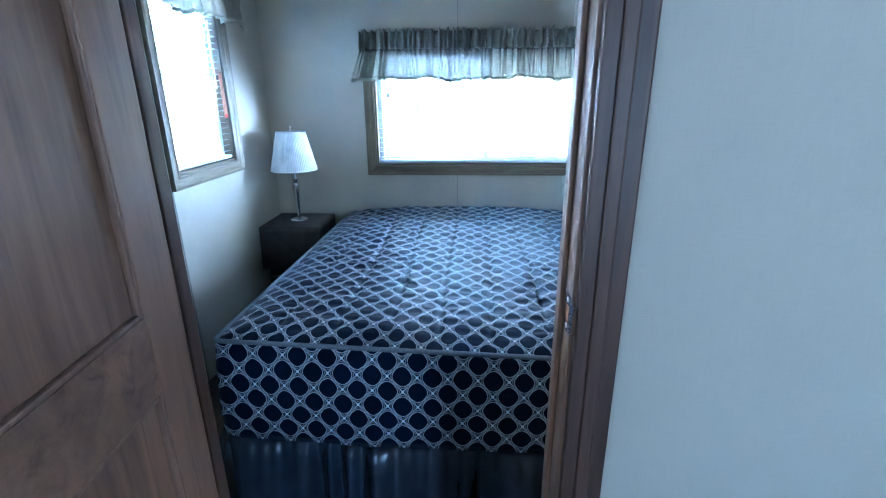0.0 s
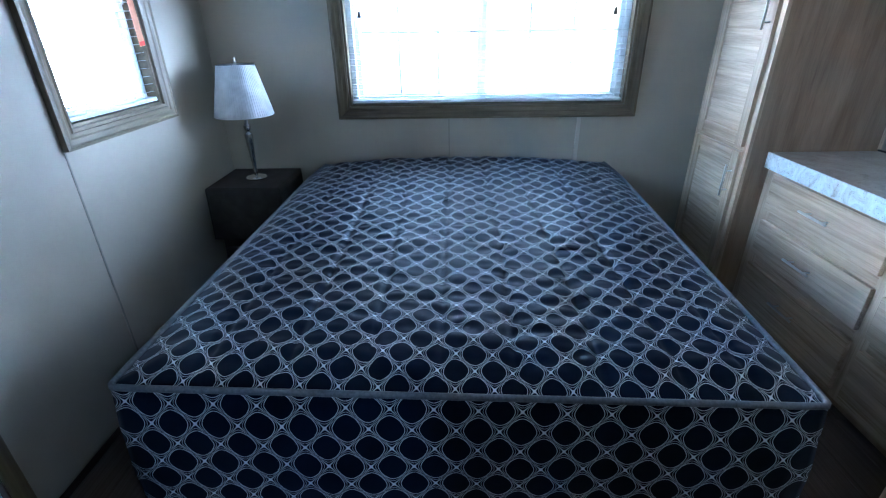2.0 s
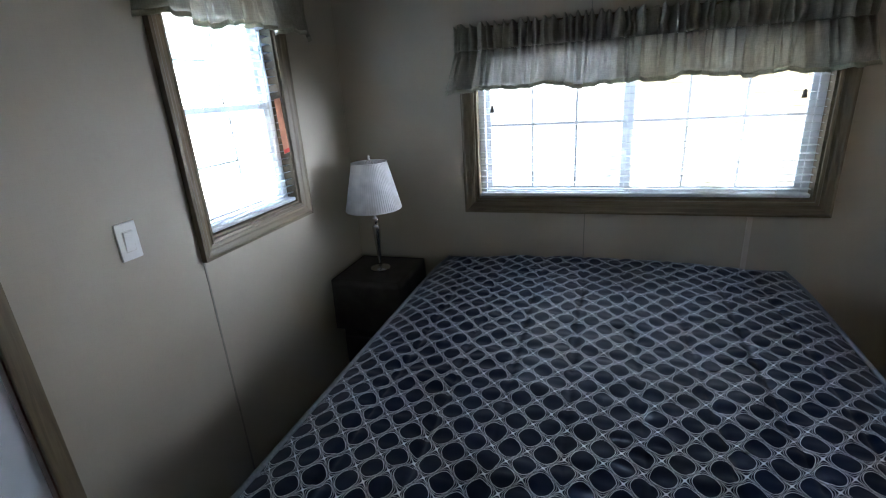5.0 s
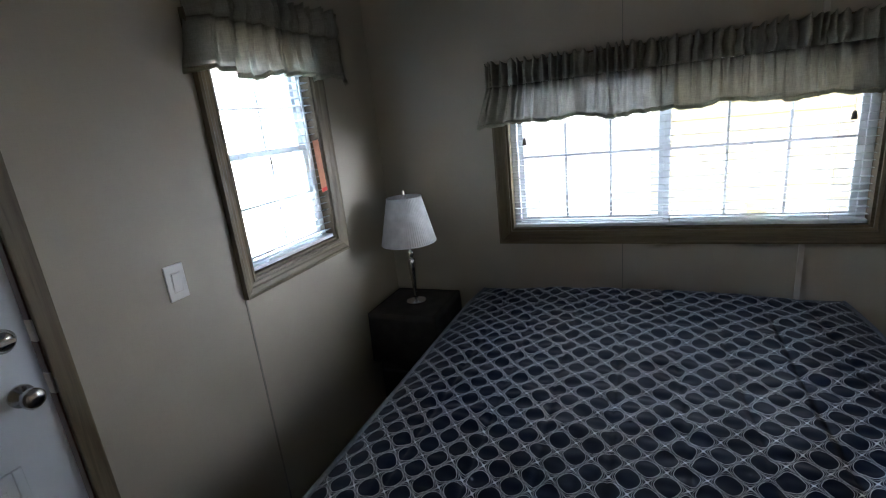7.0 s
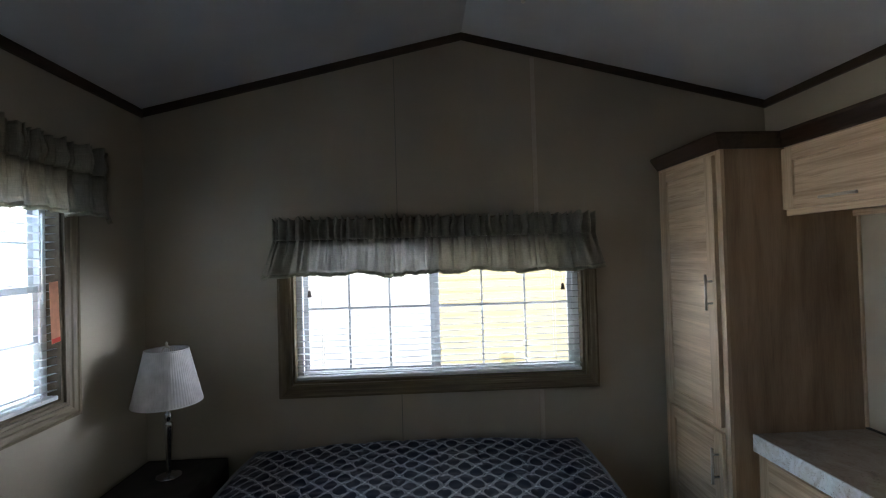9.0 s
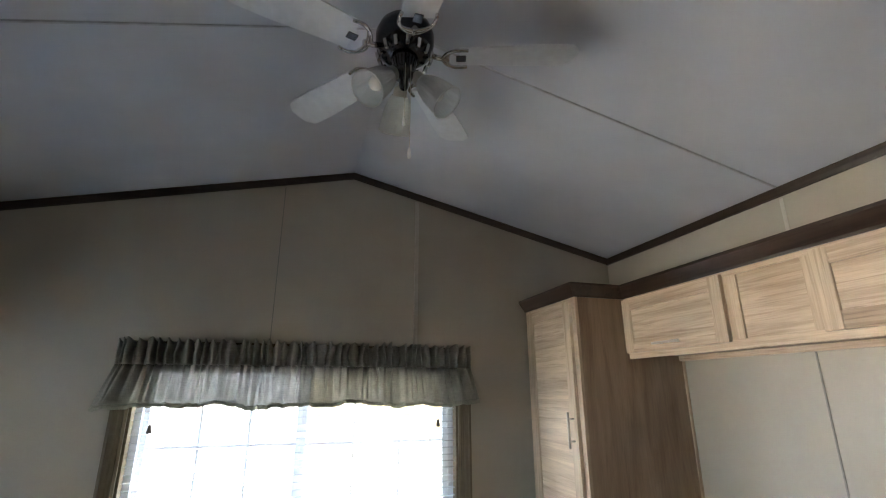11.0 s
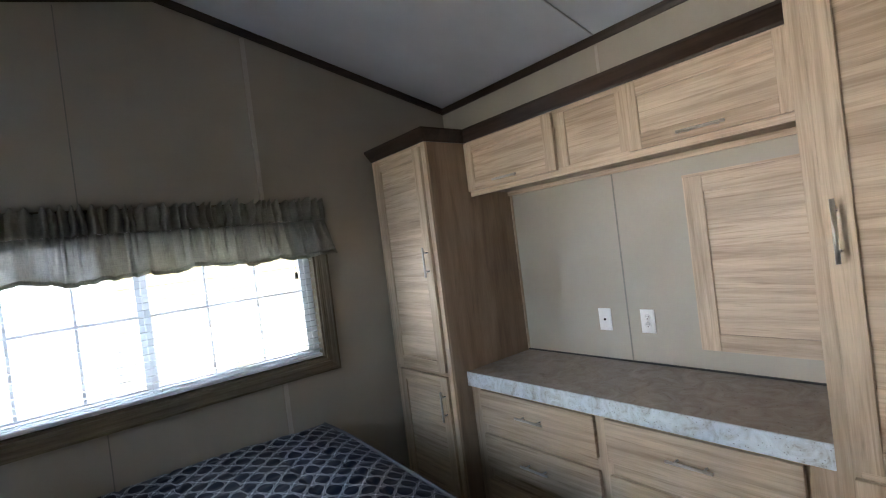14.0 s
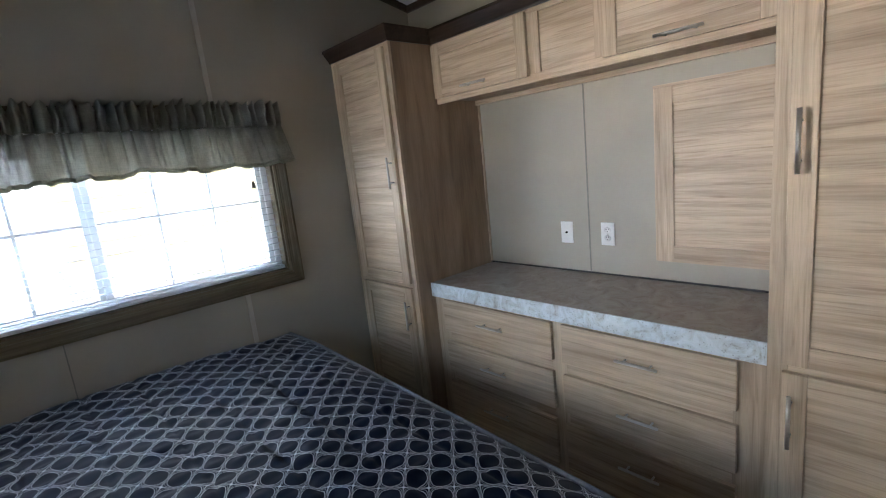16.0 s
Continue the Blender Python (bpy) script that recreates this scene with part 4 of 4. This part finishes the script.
LX, LY = -1.272, 3.208
lamp = thing("table_lamp", (LX, LY, NZ), "table lamp with white pleated shade and slim metal stem", "lamp")
part("foot", lathe([(0.058, 0.0), (0.060, 0.006), (0.054, 0.011), (0.030, 0.016), (0.016, 0.024)], 36, (LX, LY, NZ)), CHROME, lamp)
part("stem", lathe([(0.010, 0.022), (0.013, 0.03), (0.010, 0.04), (0.013, 0.10), (0.020, 0.20), (0.023, 0.25), (0.020, 0.262), (0.011, 0.268), (0.012, 0.275), (0.018, 0.286), (0.020, 0.297), (0.016, 0.308), (0.009, 0.316), (0.009, 0.345)], 28, (LX, LY, NZ)), CHROME, lamp, "tapered fluted metal stem")
part("socket", lathe([(0.014, 0.345), (0.016, 0.35), (0.016, 0.40), (0.010, 0.41)], 20, (LX, LY, NZ)), NICKEL, lamp)
part("bulb", lathe([(0.012, 0.41), (0.014, 0.43), (0.029, 0.47), (0.030, 0.49), (0.022, 0.515), (0.003, 0.525)], 20, (LX, LY, NZ)), BULB, lamp)
part("harp", tube([(LX + 0.045 * math.sin(a), LY, NZ + 0.50 - 0.135 * math.cos(a)) for a in [math.pi * k / 12 for k in range(-12, 13)]], 0.0018, 6), NICKEL, lamp)
part("finial", lathe([(0.004, 0.632), (0.009, 0.638), (0.005, 0.646), (0.008, 0.653), (0.001, 0.662)], 14, (LX, LY, NZ)), NICKEL, lamp)
shade = part("shade", lathe([(0.155, 0.362), (0.154, 0.372), (0.098, 0.614), (0.096, 0.624)], 288, (LX, LY, NZ), 0.012, 72), SHADE, lamp, "white pleated fabric shade")
thicken(shade, 0.0015)
for r, z in ((0.155, 0.365), (0.0965, 0.621)):
    part("shade_rim", tube([(LX + r * math.cos(2 * math.pi * k / 48), LY + r * math.sin(2 * math.pi * k / 48), NZ + z) for k in range(49)], 0.004, 6), SHADE, shade)

# ---- built-in cabinets along the east wall ----


def bar_handle(c, axis, length, parent, depth=0.032):
    """A bar pull on a face that looks to -x. c: its middle on the face."""
    x, y, z = c
    e = (0, length / 2, 0) if axis == 1 else (0, 0, length / 2)
    bms = [tube([(x - depth, y - e[1], z - e[2]), (x - depth, y + e[1], z + e[2])], 0.0058, 12)]
    for s in (-0.62, 0.62):
        bms.append(tube([(x, y + s * e[1], z + s * e[2]), (x - depth, y + s * e[1], z + s * e[2])], 0.0042, 8))
    return part("handle", joined(*bms), NICKEL, parent, "brushed nickel bar handle")


def shaker(name, x, y0, y1, z0, z1, parent, frame_w=0.062, th=0.02, grain_panel=None):
    """A framed door with a recessed panel whose face looks to -x. The frame is one part, the panel a sub-part."""
    d = part(name, boxes(((x - th + 0.009, y0 + frame_w - 0.004, z0 + frame_w - 0.004), (x - 0.004, y1 - frame_w + 0.004, z1 - frame_w + 0.004))), grain_panel or OAK_Y, parent)
    for ya in (y0, y1 - frame_w):
        part("stile", boxes(((x - th, ya, z0), (x, ya + frame_w, z1)), bevel=0.0025), OAK_Z, d)
    for za in (z0, z1 - frame_w):
        part("rail", boxes(((x - th + 0.0003, y0 + frame_w, za), (x - 0.0003, y1 - frame_w, za + frame_w)), bevel=0.002), OAK_Y, d)
    return d


def crown(path, z, name, label):
    """Dark crown moulding along plan points; outward is to the left of the way walked."""
    prof = ((0.0, 0.0), (0.006, 0.0), (0.010, 0.010), (0.020, 0.022), (0.034, 0.040), (0.042, 0.052), (0.045, 0.055), (0.045, 0.068), (0.0, 0.068))
    bm = bmesh.new()
    rings = []
    pts = [Vector(p) for p in path]
    for i, p in enumerate(pts):
        dirs = []
        if i:
            dirs.append((p - pts[i - 1]).normalized())
        if i < len(pts) - 1:
            dirs.append((pts[i + 1] - p).normalized())
        ns = [Vector((-d.y, d.x)) for d in dirs]
        n = sum(ns, Vector((0, 0)))
        n = n / n.dot(ns[0]) if len(ns) > 1 else ns[0]
        rings.append([bm.verts.new((p.x + n.x * u, p.y + n.y * u, z + v)) for u, v in prof])
    k = len(prof)
    for a, b in zip(rings, rings[1:]):
        for i in range(k):
            bm.faces.new((a[i], a[(i + 1) % k], b[(i + 1) % k], b[i]))
    bm.faces.new(rings[0])
    bm.faces.new(rings[-1][::-1])
    bmesh.ops.recalc_face_normals(bm, faces=bm.faces)
    return setting(name, bm, DARK_Y, label)


XA, XB = 1.359, 1.322
YA, YC = 2.895, 1.265
ZC = 2.215


def tall_cabinet(xf, y0, y1, label, dy0, dy1, hy, up_z, mid, hz_up, hz_low):
    c = thing("wardrobe_cabinet", ((xf + XR) / 2, (y0 + y1) / 2, 0.0), label, "cabinet", "tall built-in wardrobe cabinets")
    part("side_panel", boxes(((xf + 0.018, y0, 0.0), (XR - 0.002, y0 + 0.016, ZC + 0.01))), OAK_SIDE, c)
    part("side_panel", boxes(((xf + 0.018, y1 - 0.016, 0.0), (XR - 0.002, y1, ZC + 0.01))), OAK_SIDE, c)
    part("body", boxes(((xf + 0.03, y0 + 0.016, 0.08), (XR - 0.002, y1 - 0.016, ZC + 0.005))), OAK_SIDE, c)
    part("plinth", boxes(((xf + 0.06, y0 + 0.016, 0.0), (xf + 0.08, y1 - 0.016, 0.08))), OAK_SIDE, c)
    for ya, yb in ((y0, dy0 + 0.012), (dy1 - 0.012, y1)):
        part("face_stile", boxes(((xf, ya, 0.08), (xf + 0.018, yb, ZC + 0.01)), bevel=0.0015), OAK_Z, c)
    for za, zb in ((0.08, 0.11), (mid - 0.02, mid + 0.02), (up_z - 0.02, ZC + 0.01)):
        part("face_rail", boxes(((xf + 0.0005, dy0 + 0.012, za), (xf + 0.018, dy1 - 0.012, zb))), OAK_Y, c)
    d = shaker("upper_door", xf - 0.001, dy0, dy1, mid + 0.012, up_z, c)
    bar_handle((xf - 0.021, hy, hz_up), 2, 0.165, d)
    d = shaker("lower_door", xf - 0.001, dy0, dy1, 0.095, mid - 0.012, c)
    bar_handle((xf - 0.021, hy, hz_low), 2, 0.165, d)
    return c


tall_cabinet(XA, YA, YF - 0.004, "tall pale wood-grain wardrobe with two framed doors, in the corner", 2.927, 3.392, 2.955, 2.195, 0.934, 1.563, 0.765)
tall_cabinet(XB + 0.018, YB, YC, "tall pale wood-grain wardrobe with framed doors beside the counter", 0.805, 1.226, 1.200, 2.195, 0.920, 1.558, 0.770)

crown([(XA - 0.001, YF - 0.003), (XA - 0.001, YA - 0.001), (1.653, YA - 0.001), (1.653, YC + 0.003), (XB + 0.014, YC + 0.003), (XB + 0.014, YB)][::-1], ZC, "crown_moulding", "dark brown crown moulding along the tops of the cabinets")

# overhead cabinets
oc = thing("overhead_cabinet", (1.83, (YA + YC) / 2, 1.93), "pale wood-grain overhead cabinet with two lift-up doors above the counter", "cabinet")
y0, y1 = YC + 0.002, YA - 0.002
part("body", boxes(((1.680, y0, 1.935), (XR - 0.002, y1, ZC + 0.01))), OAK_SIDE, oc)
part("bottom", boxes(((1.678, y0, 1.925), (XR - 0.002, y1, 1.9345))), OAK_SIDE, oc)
part("wall_cleat", boxes(((XR - 0.03, y0, 1.898), (XR - 0.003, y1, 1.9245))), OAK_Y, oc)
part("face_rail", boxes(((1.658, y0, 1.904), (1.6795, y1, 1.942)), bevel=0.0015), OAK_Y, oc)
part("face_rail", boxes(((1.658, y0, 2.195), (1.6795, y1, ZC + 0.01)), bevel=0.0015), OAK_Y, oc)
for ya, yb in ((y0, 1.33), (1.875, 1.944), (2.206, 2.285), (2.865, y1)):
    part("face_stile", boxes(((1.6582, ya, 1.942), (1.6795, yb, 2.195))), OAK_Z, oc)
part("fixed_panel", boxes(((1.667, 1.944, 1.942), (1.6795, 2.206, 2.195))), OAK_Y, oc)
d = shaker("door", 1.6575, 2.265, 2.888, 1.932, 2.206, oc, 0.06)
bar_handle((1.6375, 2.576, 1.962), 1, 0.165, d)
d = shaker("door", 1.6575, 1.31, 1.902, 1.932, 2.206, oc, 0.06)
bar_handle((1.6375, 1.606, 1.957), 1, 0.165, d)

# dresser and counter
dr = thing("dresser", (1.76, (YA + YC) / 2, 0.0), "pale wood-grain built-in dresser with six drawers", "dresser")
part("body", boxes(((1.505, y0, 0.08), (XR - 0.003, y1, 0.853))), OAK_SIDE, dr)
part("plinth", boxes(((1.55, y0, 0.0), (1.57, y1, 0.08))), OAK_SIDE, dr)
for ya, yb in ((y0, 1.39), (2.045, 2.12), (2.79, y1)):
    part("face_stile", boxes(((1.485, ya, 0.08), (1.5048, yb, 0.853)), bevel=0.001), OAK_Z, dr)
for za, zb in ((0.08, 0.125), (0.355, 0.43), (0.59, 0.67), (0.825, 0.853)):
    for ya, yb in ((1.39, 2.045), (2.12, 2.79)):
        part("face_rail", boxes(((1.4855, ya, za), (1.5046, yb, zb))), OAK_Y, dr)
for ya, yb, hy in ((2.109, 2.812, 2.457), (1.374, 2.057, 1.710)):
    for za, zb, hz in ((0.657, 0.840, 0.750), (0.416, 0.602, 0.510), (0.118, 0.362, 0.270)):
        q = part("drawer", boxes(((1.464, ya, za), (1.4845, yb, zb)), bevel=0.003), OAK_Y, dr)
        bar_handle((1.464, hy, hz), 1, 0.165, q)
ct = thing("countertop", (1.74, (YA + YC) / 2, 0.855), "mottled grey-brown laminate counter, front edge painted paler for window light", "countertop")
part("slab", boxes(((1.467, y0, 0.856), (XR - 0.004, y1, 0.929)), bevel=0.002), COUNTER, ct)
part("front_edge", boxes(((1.459, y0 + 0.001, 0.852), (1.4668, y1 - 0.001, 0.930)), bevel=0.0015), COUNTER_EDGE_LIT, ct, "speckled edge band, same laminate painted paler and bluer for window light")
part("back_joint", boxes(((XR - 0.010, y0 + 0.001, 0.9295), (XR - 0.001, y1 - 0.001, 0.937))), BLACK, ct, "dark joint line along the wall")

# panel cover on the wall above the counter
pc = thing("panel_cover", (XR, 1.60, 1.04), "pale wood-grain framed cover door on the wall above the counter", "panel")
shaker("door", XR - 0.001, 1.285, 1.842, 1.03, 1.812, pc, 0.076, 0.02)
part("edge_strip", boxes(((XR - 0.012, 1.8425, 1.03), (XR - 0.001, 1.851, 1.812))), OAK_Z, pc)
part("edge_strip", boxes(((XR - 0.016, 1.285, 1.8125), (XR - 0.001, 1.851, 1.824))), OAK_Y, pc)
# end strip where the wardrobe side meets the wall
setting("trim", boxes(((XR - 0.014, YA - 0.012, 0.938), (XR - 0.001, YA - 0.001, 1.914)), bevel=0.002), OAK_Z, "thin wood edge strip against the wall")

# outlets and switch
for yc, kind in ((2.331, "jack"), (2.095, "duplex")):
    o = thing("wall_outlet" if kind == "duplex" else "cable_outlet", (XR, yc, 1.145), "white duplex power outlet on the wall above the counter" if kind == "duplex" else "white cable outlet plate on the wall above the counter", "outlet")
    part("plate", boxes(((XR - 0.0065, yc - 0.036, 1.086), (XR - 0.0005, yc + 0.036, 1.204)), bevel=0.002), WHITE, o)
    if kind == "duplex":
        for dz in (-0.02, 0.02):
            f = part("socket", moved(lathe([(0.0165, 0.0), (0.0165, 0.002), (0.002, 0.0022)], 24), pose(XR - 0.0062, yc, 1.145 + dz, 0, -90, 0)), WHITE, o)
            for dy, hh in ((-0.006, 0.008), (0.006, 0.0065)):
                part("slot", boxes(((XR - 0.0092, yc + dy - 0.0012, 1.145 + dz + 0.001), (XR - 0.0080, yc + dy + 0.0012, 1.145 + dz + hh))), BLACK, f)
            part("slot", boxes(((XR - 0.0092, yc - 0.002, 1.145 + dz - 0.009), (XR - 0.0080, yc + 0.002, 1.145 + dz - 0.005))), BLACK, f)
        part("screw", moved(lathe([(0.003, 0.0), (0.003, 0.001), (0.001, 0.0014)], 10), pose(XR - 0.0062, yc, 1.145, 0, -90, 0)), NICKEL, o)
    else:
        part("jack", moved(lathe([(0.0065, 0.0), (0.0065, 0.003), (0.0045, 0.004), (0.0045, 0.008), (0.002, 0.008)], 12), pose(XR - 0.0062, yc, 1.145, 0, -90, 0)), GUNMETAL, o)
        for dz in (-0.042, 0.042):
            part("screw", moved(lathe([(0.003, 0.0), (0.003, 0.001), (0.001, 0.0014)], 10), pose(XR - 0.0062, yc, 1.145 + dz, 0, -90, 0)), WHITE, o)
sw = thing("light_switch", (XL, 1.934, 1.302), "white rocker light switch on the wall beside the window", "switch")
part("plate", boxes(((XL + 0.0005, 1.934 - 0.036, 1.241), (XL + 0.0065, 1.934 + 0.036, 1.363)), bevel=0.002), WHITE, sw)
part("rocker", moved(boxes(((-0.003, -0.0165, -0.033), (0.004, 0.0165, 0.033)), bevel=0.0015), pose(XL + 0.0065, 1.934, 1.302, 0, 6, 0)), WHITE, sw)
part("rocker_gap", boxes(((XL + 0.0062, 1.934 - 0.0185, 1.267), (XL + 0.0069, 1.934 + 0.0185, 1.337))), CORD, sw)

# ---- ceiling fan ----
FX, FY = 0.270, 2.09
fan = thing("ceiling_fan", (FX, FY, 3.0), "ceiling fan with five white blades and three ribbed glass shades", "ceiling fan")
zc = 2.70
part("canopy", lathe([(0.062, 3.01), (0.062, 2.985), (0.05, 2.955), (0.02, 2.94)], 32, (FX, FY, 0)), GUNMETAL, fan)
part("downrod", lathe([(0.012, 2.945), (0.012, 2.84)], 16, (FX, FY, 0)), GUNMETAL, fan)
motor = part("motor", lathe([(0.02, 2.845), (0.06, 2.84), (0.088, 2.825), (0.098, 2.795), (0.098, 2.765), (0.092, 2.735), (0.070, 2.715), (0.045, 2.705)], 40, (FX, FY, 0)), GUNMETAL, fan, "dark polished motor housing")
for k in range(15):
    a = 2 * math.pi * k / 15
    part("vent", moved(boxes(((0.087, -0.006, -0.016), (0.0985, 0.006, 0.016)), bevel=0.002), pose(FX, FY, 2.738, 0, 0, math.degrees(a)) @ pose(0, 0, 0, 0, 18, 0)), CHROME, motor)
part("switch_housing", lathe([(0.042, 2.706), (0.046, 2.698), (0.040, 2.685), (0.038, 2.655), (0.042, 2.645), (0.030, 2.632), (0.016, 2.622), (0.016, 2.600), (0.010, 2.588), (0.002, 2.582)], 32, (FX, FY, 0)), GUNMETAL, fan, "dark polished switch housing")
bl = None
for k in range(5):
    a = 126 + 72 * k
    mm = pose(FX, FY, zc, 0, 0, a)

    def blade_place(s, t):
        u = 0.185 + 0.385 * s
        wdt = 0.052 + 0.014 * min(1, s * 1.6)
        if s > 0.88:
            wdt *= math.sqrt(max(0.0, 1 - ((s - 0.88) / 0.125) ** 2)) * 0.75 + 0.25
        v = (t - 0.5) * 2 * wdt
        return (u, v, 0.012 + v * math.tan(radians(12)))

    b = part("blade", moved(grid(16, 6, blade_place), mm), BLADE, fan, "white fan blade")
    thicken(b, 0.006)
    for p in b.data.polygons:
        p.use_smooth = False
    iron = [(0.085, 0.0, 0.018), (0.12, 0.0, 0.006), (0.15, 0.0, 0.002)]
    br = part("blade_iron", moved(tube(iron, 0.009, 8), mm), CHROME, b, "scrolled chrome blade bracket")
    for c, r, span in ((0.190, 0.062, 1.9), (0.176, 0.036, 1.7)):
        arc = [span * (2 * i / 14 - 1) for i in range(15)]
        pts = [(c - r * math.cos(q), 0.056 * math.sin(q) / math.sin(min(span, 1.57)), 0.002 + 0.21 * 0.056 * math.sin(q)) for q in arc]
        part("bracket_scroll", moved(tube(pts, 0.0058, 8), mm), CHROME, b, "curved chrome scroll of the blade bracket")
    part("screw_plate", moved(boxes(((0.172, -0.014, 0.001), (0.205, 0.014, 0.006)), bevel=0.002), mm), GUNMETAL, b)
for k, a in enumerate((-90 + 60, -90 - 60, 90)):
    mm = pose(FX, FY, 2.632, 0, 0, a)
    tilt = mm @ pose(0.05, 0, -0.012, 0, 0, 0) @ pose(0, 0, 0, 0, -42, 0)
    part("lamp_arm", moved(tube([(0.03, 0, 0.01), (0.055, 0, 0.006), (0.065, 0, -0.012)], 0.009, 8), mm), NICKEL, fan)
    part("lamp_holder", moved(lathe([(0.008, 0.012), (0.022, 0.006), (0.024, -0.03), (0.022, -0.034)], 20), tilt), NICKEL, fan)
    gs = part("glass_shade", moved(lathe([(0.026, -0.020), (0.034, -0.035), (0.043, -0.065), (0.048, -0.10), (0.052, -0.135), (0.056, -0.142)], 120, (0, 0, 0), 0.012, 30), tilt), RIBGLASS, fan, "clear ribbed glass lamp shade")
    thicken(gs, 0.0025)
    part("shade_rim", moved(tube([(0.0555 * math.cos(2 * math.pi * q / 32), 0.0555 * math.sin(2 * math.pi * q / 32), -0.142) for q in range(33)], 0.0022, 6), tilt), GLASS, gs)
    part("bulb", moved(lathe([(0.012, -0.034), (0.014, -0.05), (0.024, -0.075), (0.025, -0.09), (0.018, -0.108), (0.002, -0.115)], 18), tilt), BULB, fan)
for dx, dy, z0 in ((0.012, -0.048, 2.352), (-0.006, -0.050, 2.455)):
    part("pull_chain", tube([(FX + dx, FY + dy, 2.65), (FX + dx, FY + dy, z0)], 0.0012, 5), NICKEL, fan)
    part("pull_knob", lathe([(0.002, 0.0), (0.004, -0.004), (0.0065, -0.026), (0.005, -0.034), (0.001, -0.037)], 12, (FX + dx, FY + dy, z0)), WHITE, fan, "small white pull knob")

fan.matrix_basis = pose(FX, FY, 3.103)

# ---- outside ----
setting("ground", boxes(((-400, -400, -1.2), (400, 400, -0.8))), GRAVEL, "pale sunlit gravel ground")
setting("backdrop", boxes(((-120, 90, -1.0), (120, 90.5, 45))), SKY_GLOW, "pale glowing backdrop in place of bright distant sky")
setting("backdrop", boxes(((-90.5, -60, -1.0), (-90, 89, 45))), SKY_GLOW, "pale glowing backdrop in place of bright distant sky")
nb = thing("neighbour_house", (4.6, 9.2, -0.8), "cream lap-sided neighbouring cabin in full sun", "house")
part("wall", boxes(((0.26, 8.0, -0.8), (9.0, 11.5, 2.4))), SIDING, nb)
for k in range(17):
    z = -0.75 + k * 0.18
    part("siding_board", prism([(7.985, z), (7.972, z), (7.985, z + 0.178), (7.999, z + 0.178), (7.999, z)], 0, 0.24, 9.02), SIDING, nb)
part("roof", prism([(7.6, 2.35), (9.75, 3.5), (11.9, 2.35), (11.9, 2.5), (9.75, 3.65), (7.6, 2.5)], 0, 0.02, 9.3), ROOFING, nb)

# ---- floor of planks ----
fl = setting("floor", boxes(((XL - T, HALL - T, -0.12), (XR + T, YF + T, -0.004))), FLOORW, "dark brown wood-look plank floor")
plank_mesh = None
wplank = 0.15
cols = int((XR - XL) / wplank) + 1
for c in range(cols):
    y = HALL + 0.05 - (c * 0.37) % 1.2
    while y < YF:
        ya, yb = max(y, HALL), min(y + 1.2, YF)
        if yb - ya > 0.05:
            xa, xb = XL + c * wplank, min(XL + (c + 1) * wplank, XR)
            if plank_mesh is None:
                q = part("plank", boxes(((-0.5, -0.5, -0.004), (0.5, 0.5, 0.0))), FLOORW, fl)
                plank_mesh = q.data
            else:
                q = new("plank", plank_mesh)
                q.parent = fl
            q.matrix_basis = Matrix.LocRotScale(((xa + xb) / 2, (ya + yb) / 2, 0.0), None, (xb - xa - 0.0016, yb - ya - 0.0016, 1))
        y += 1.2
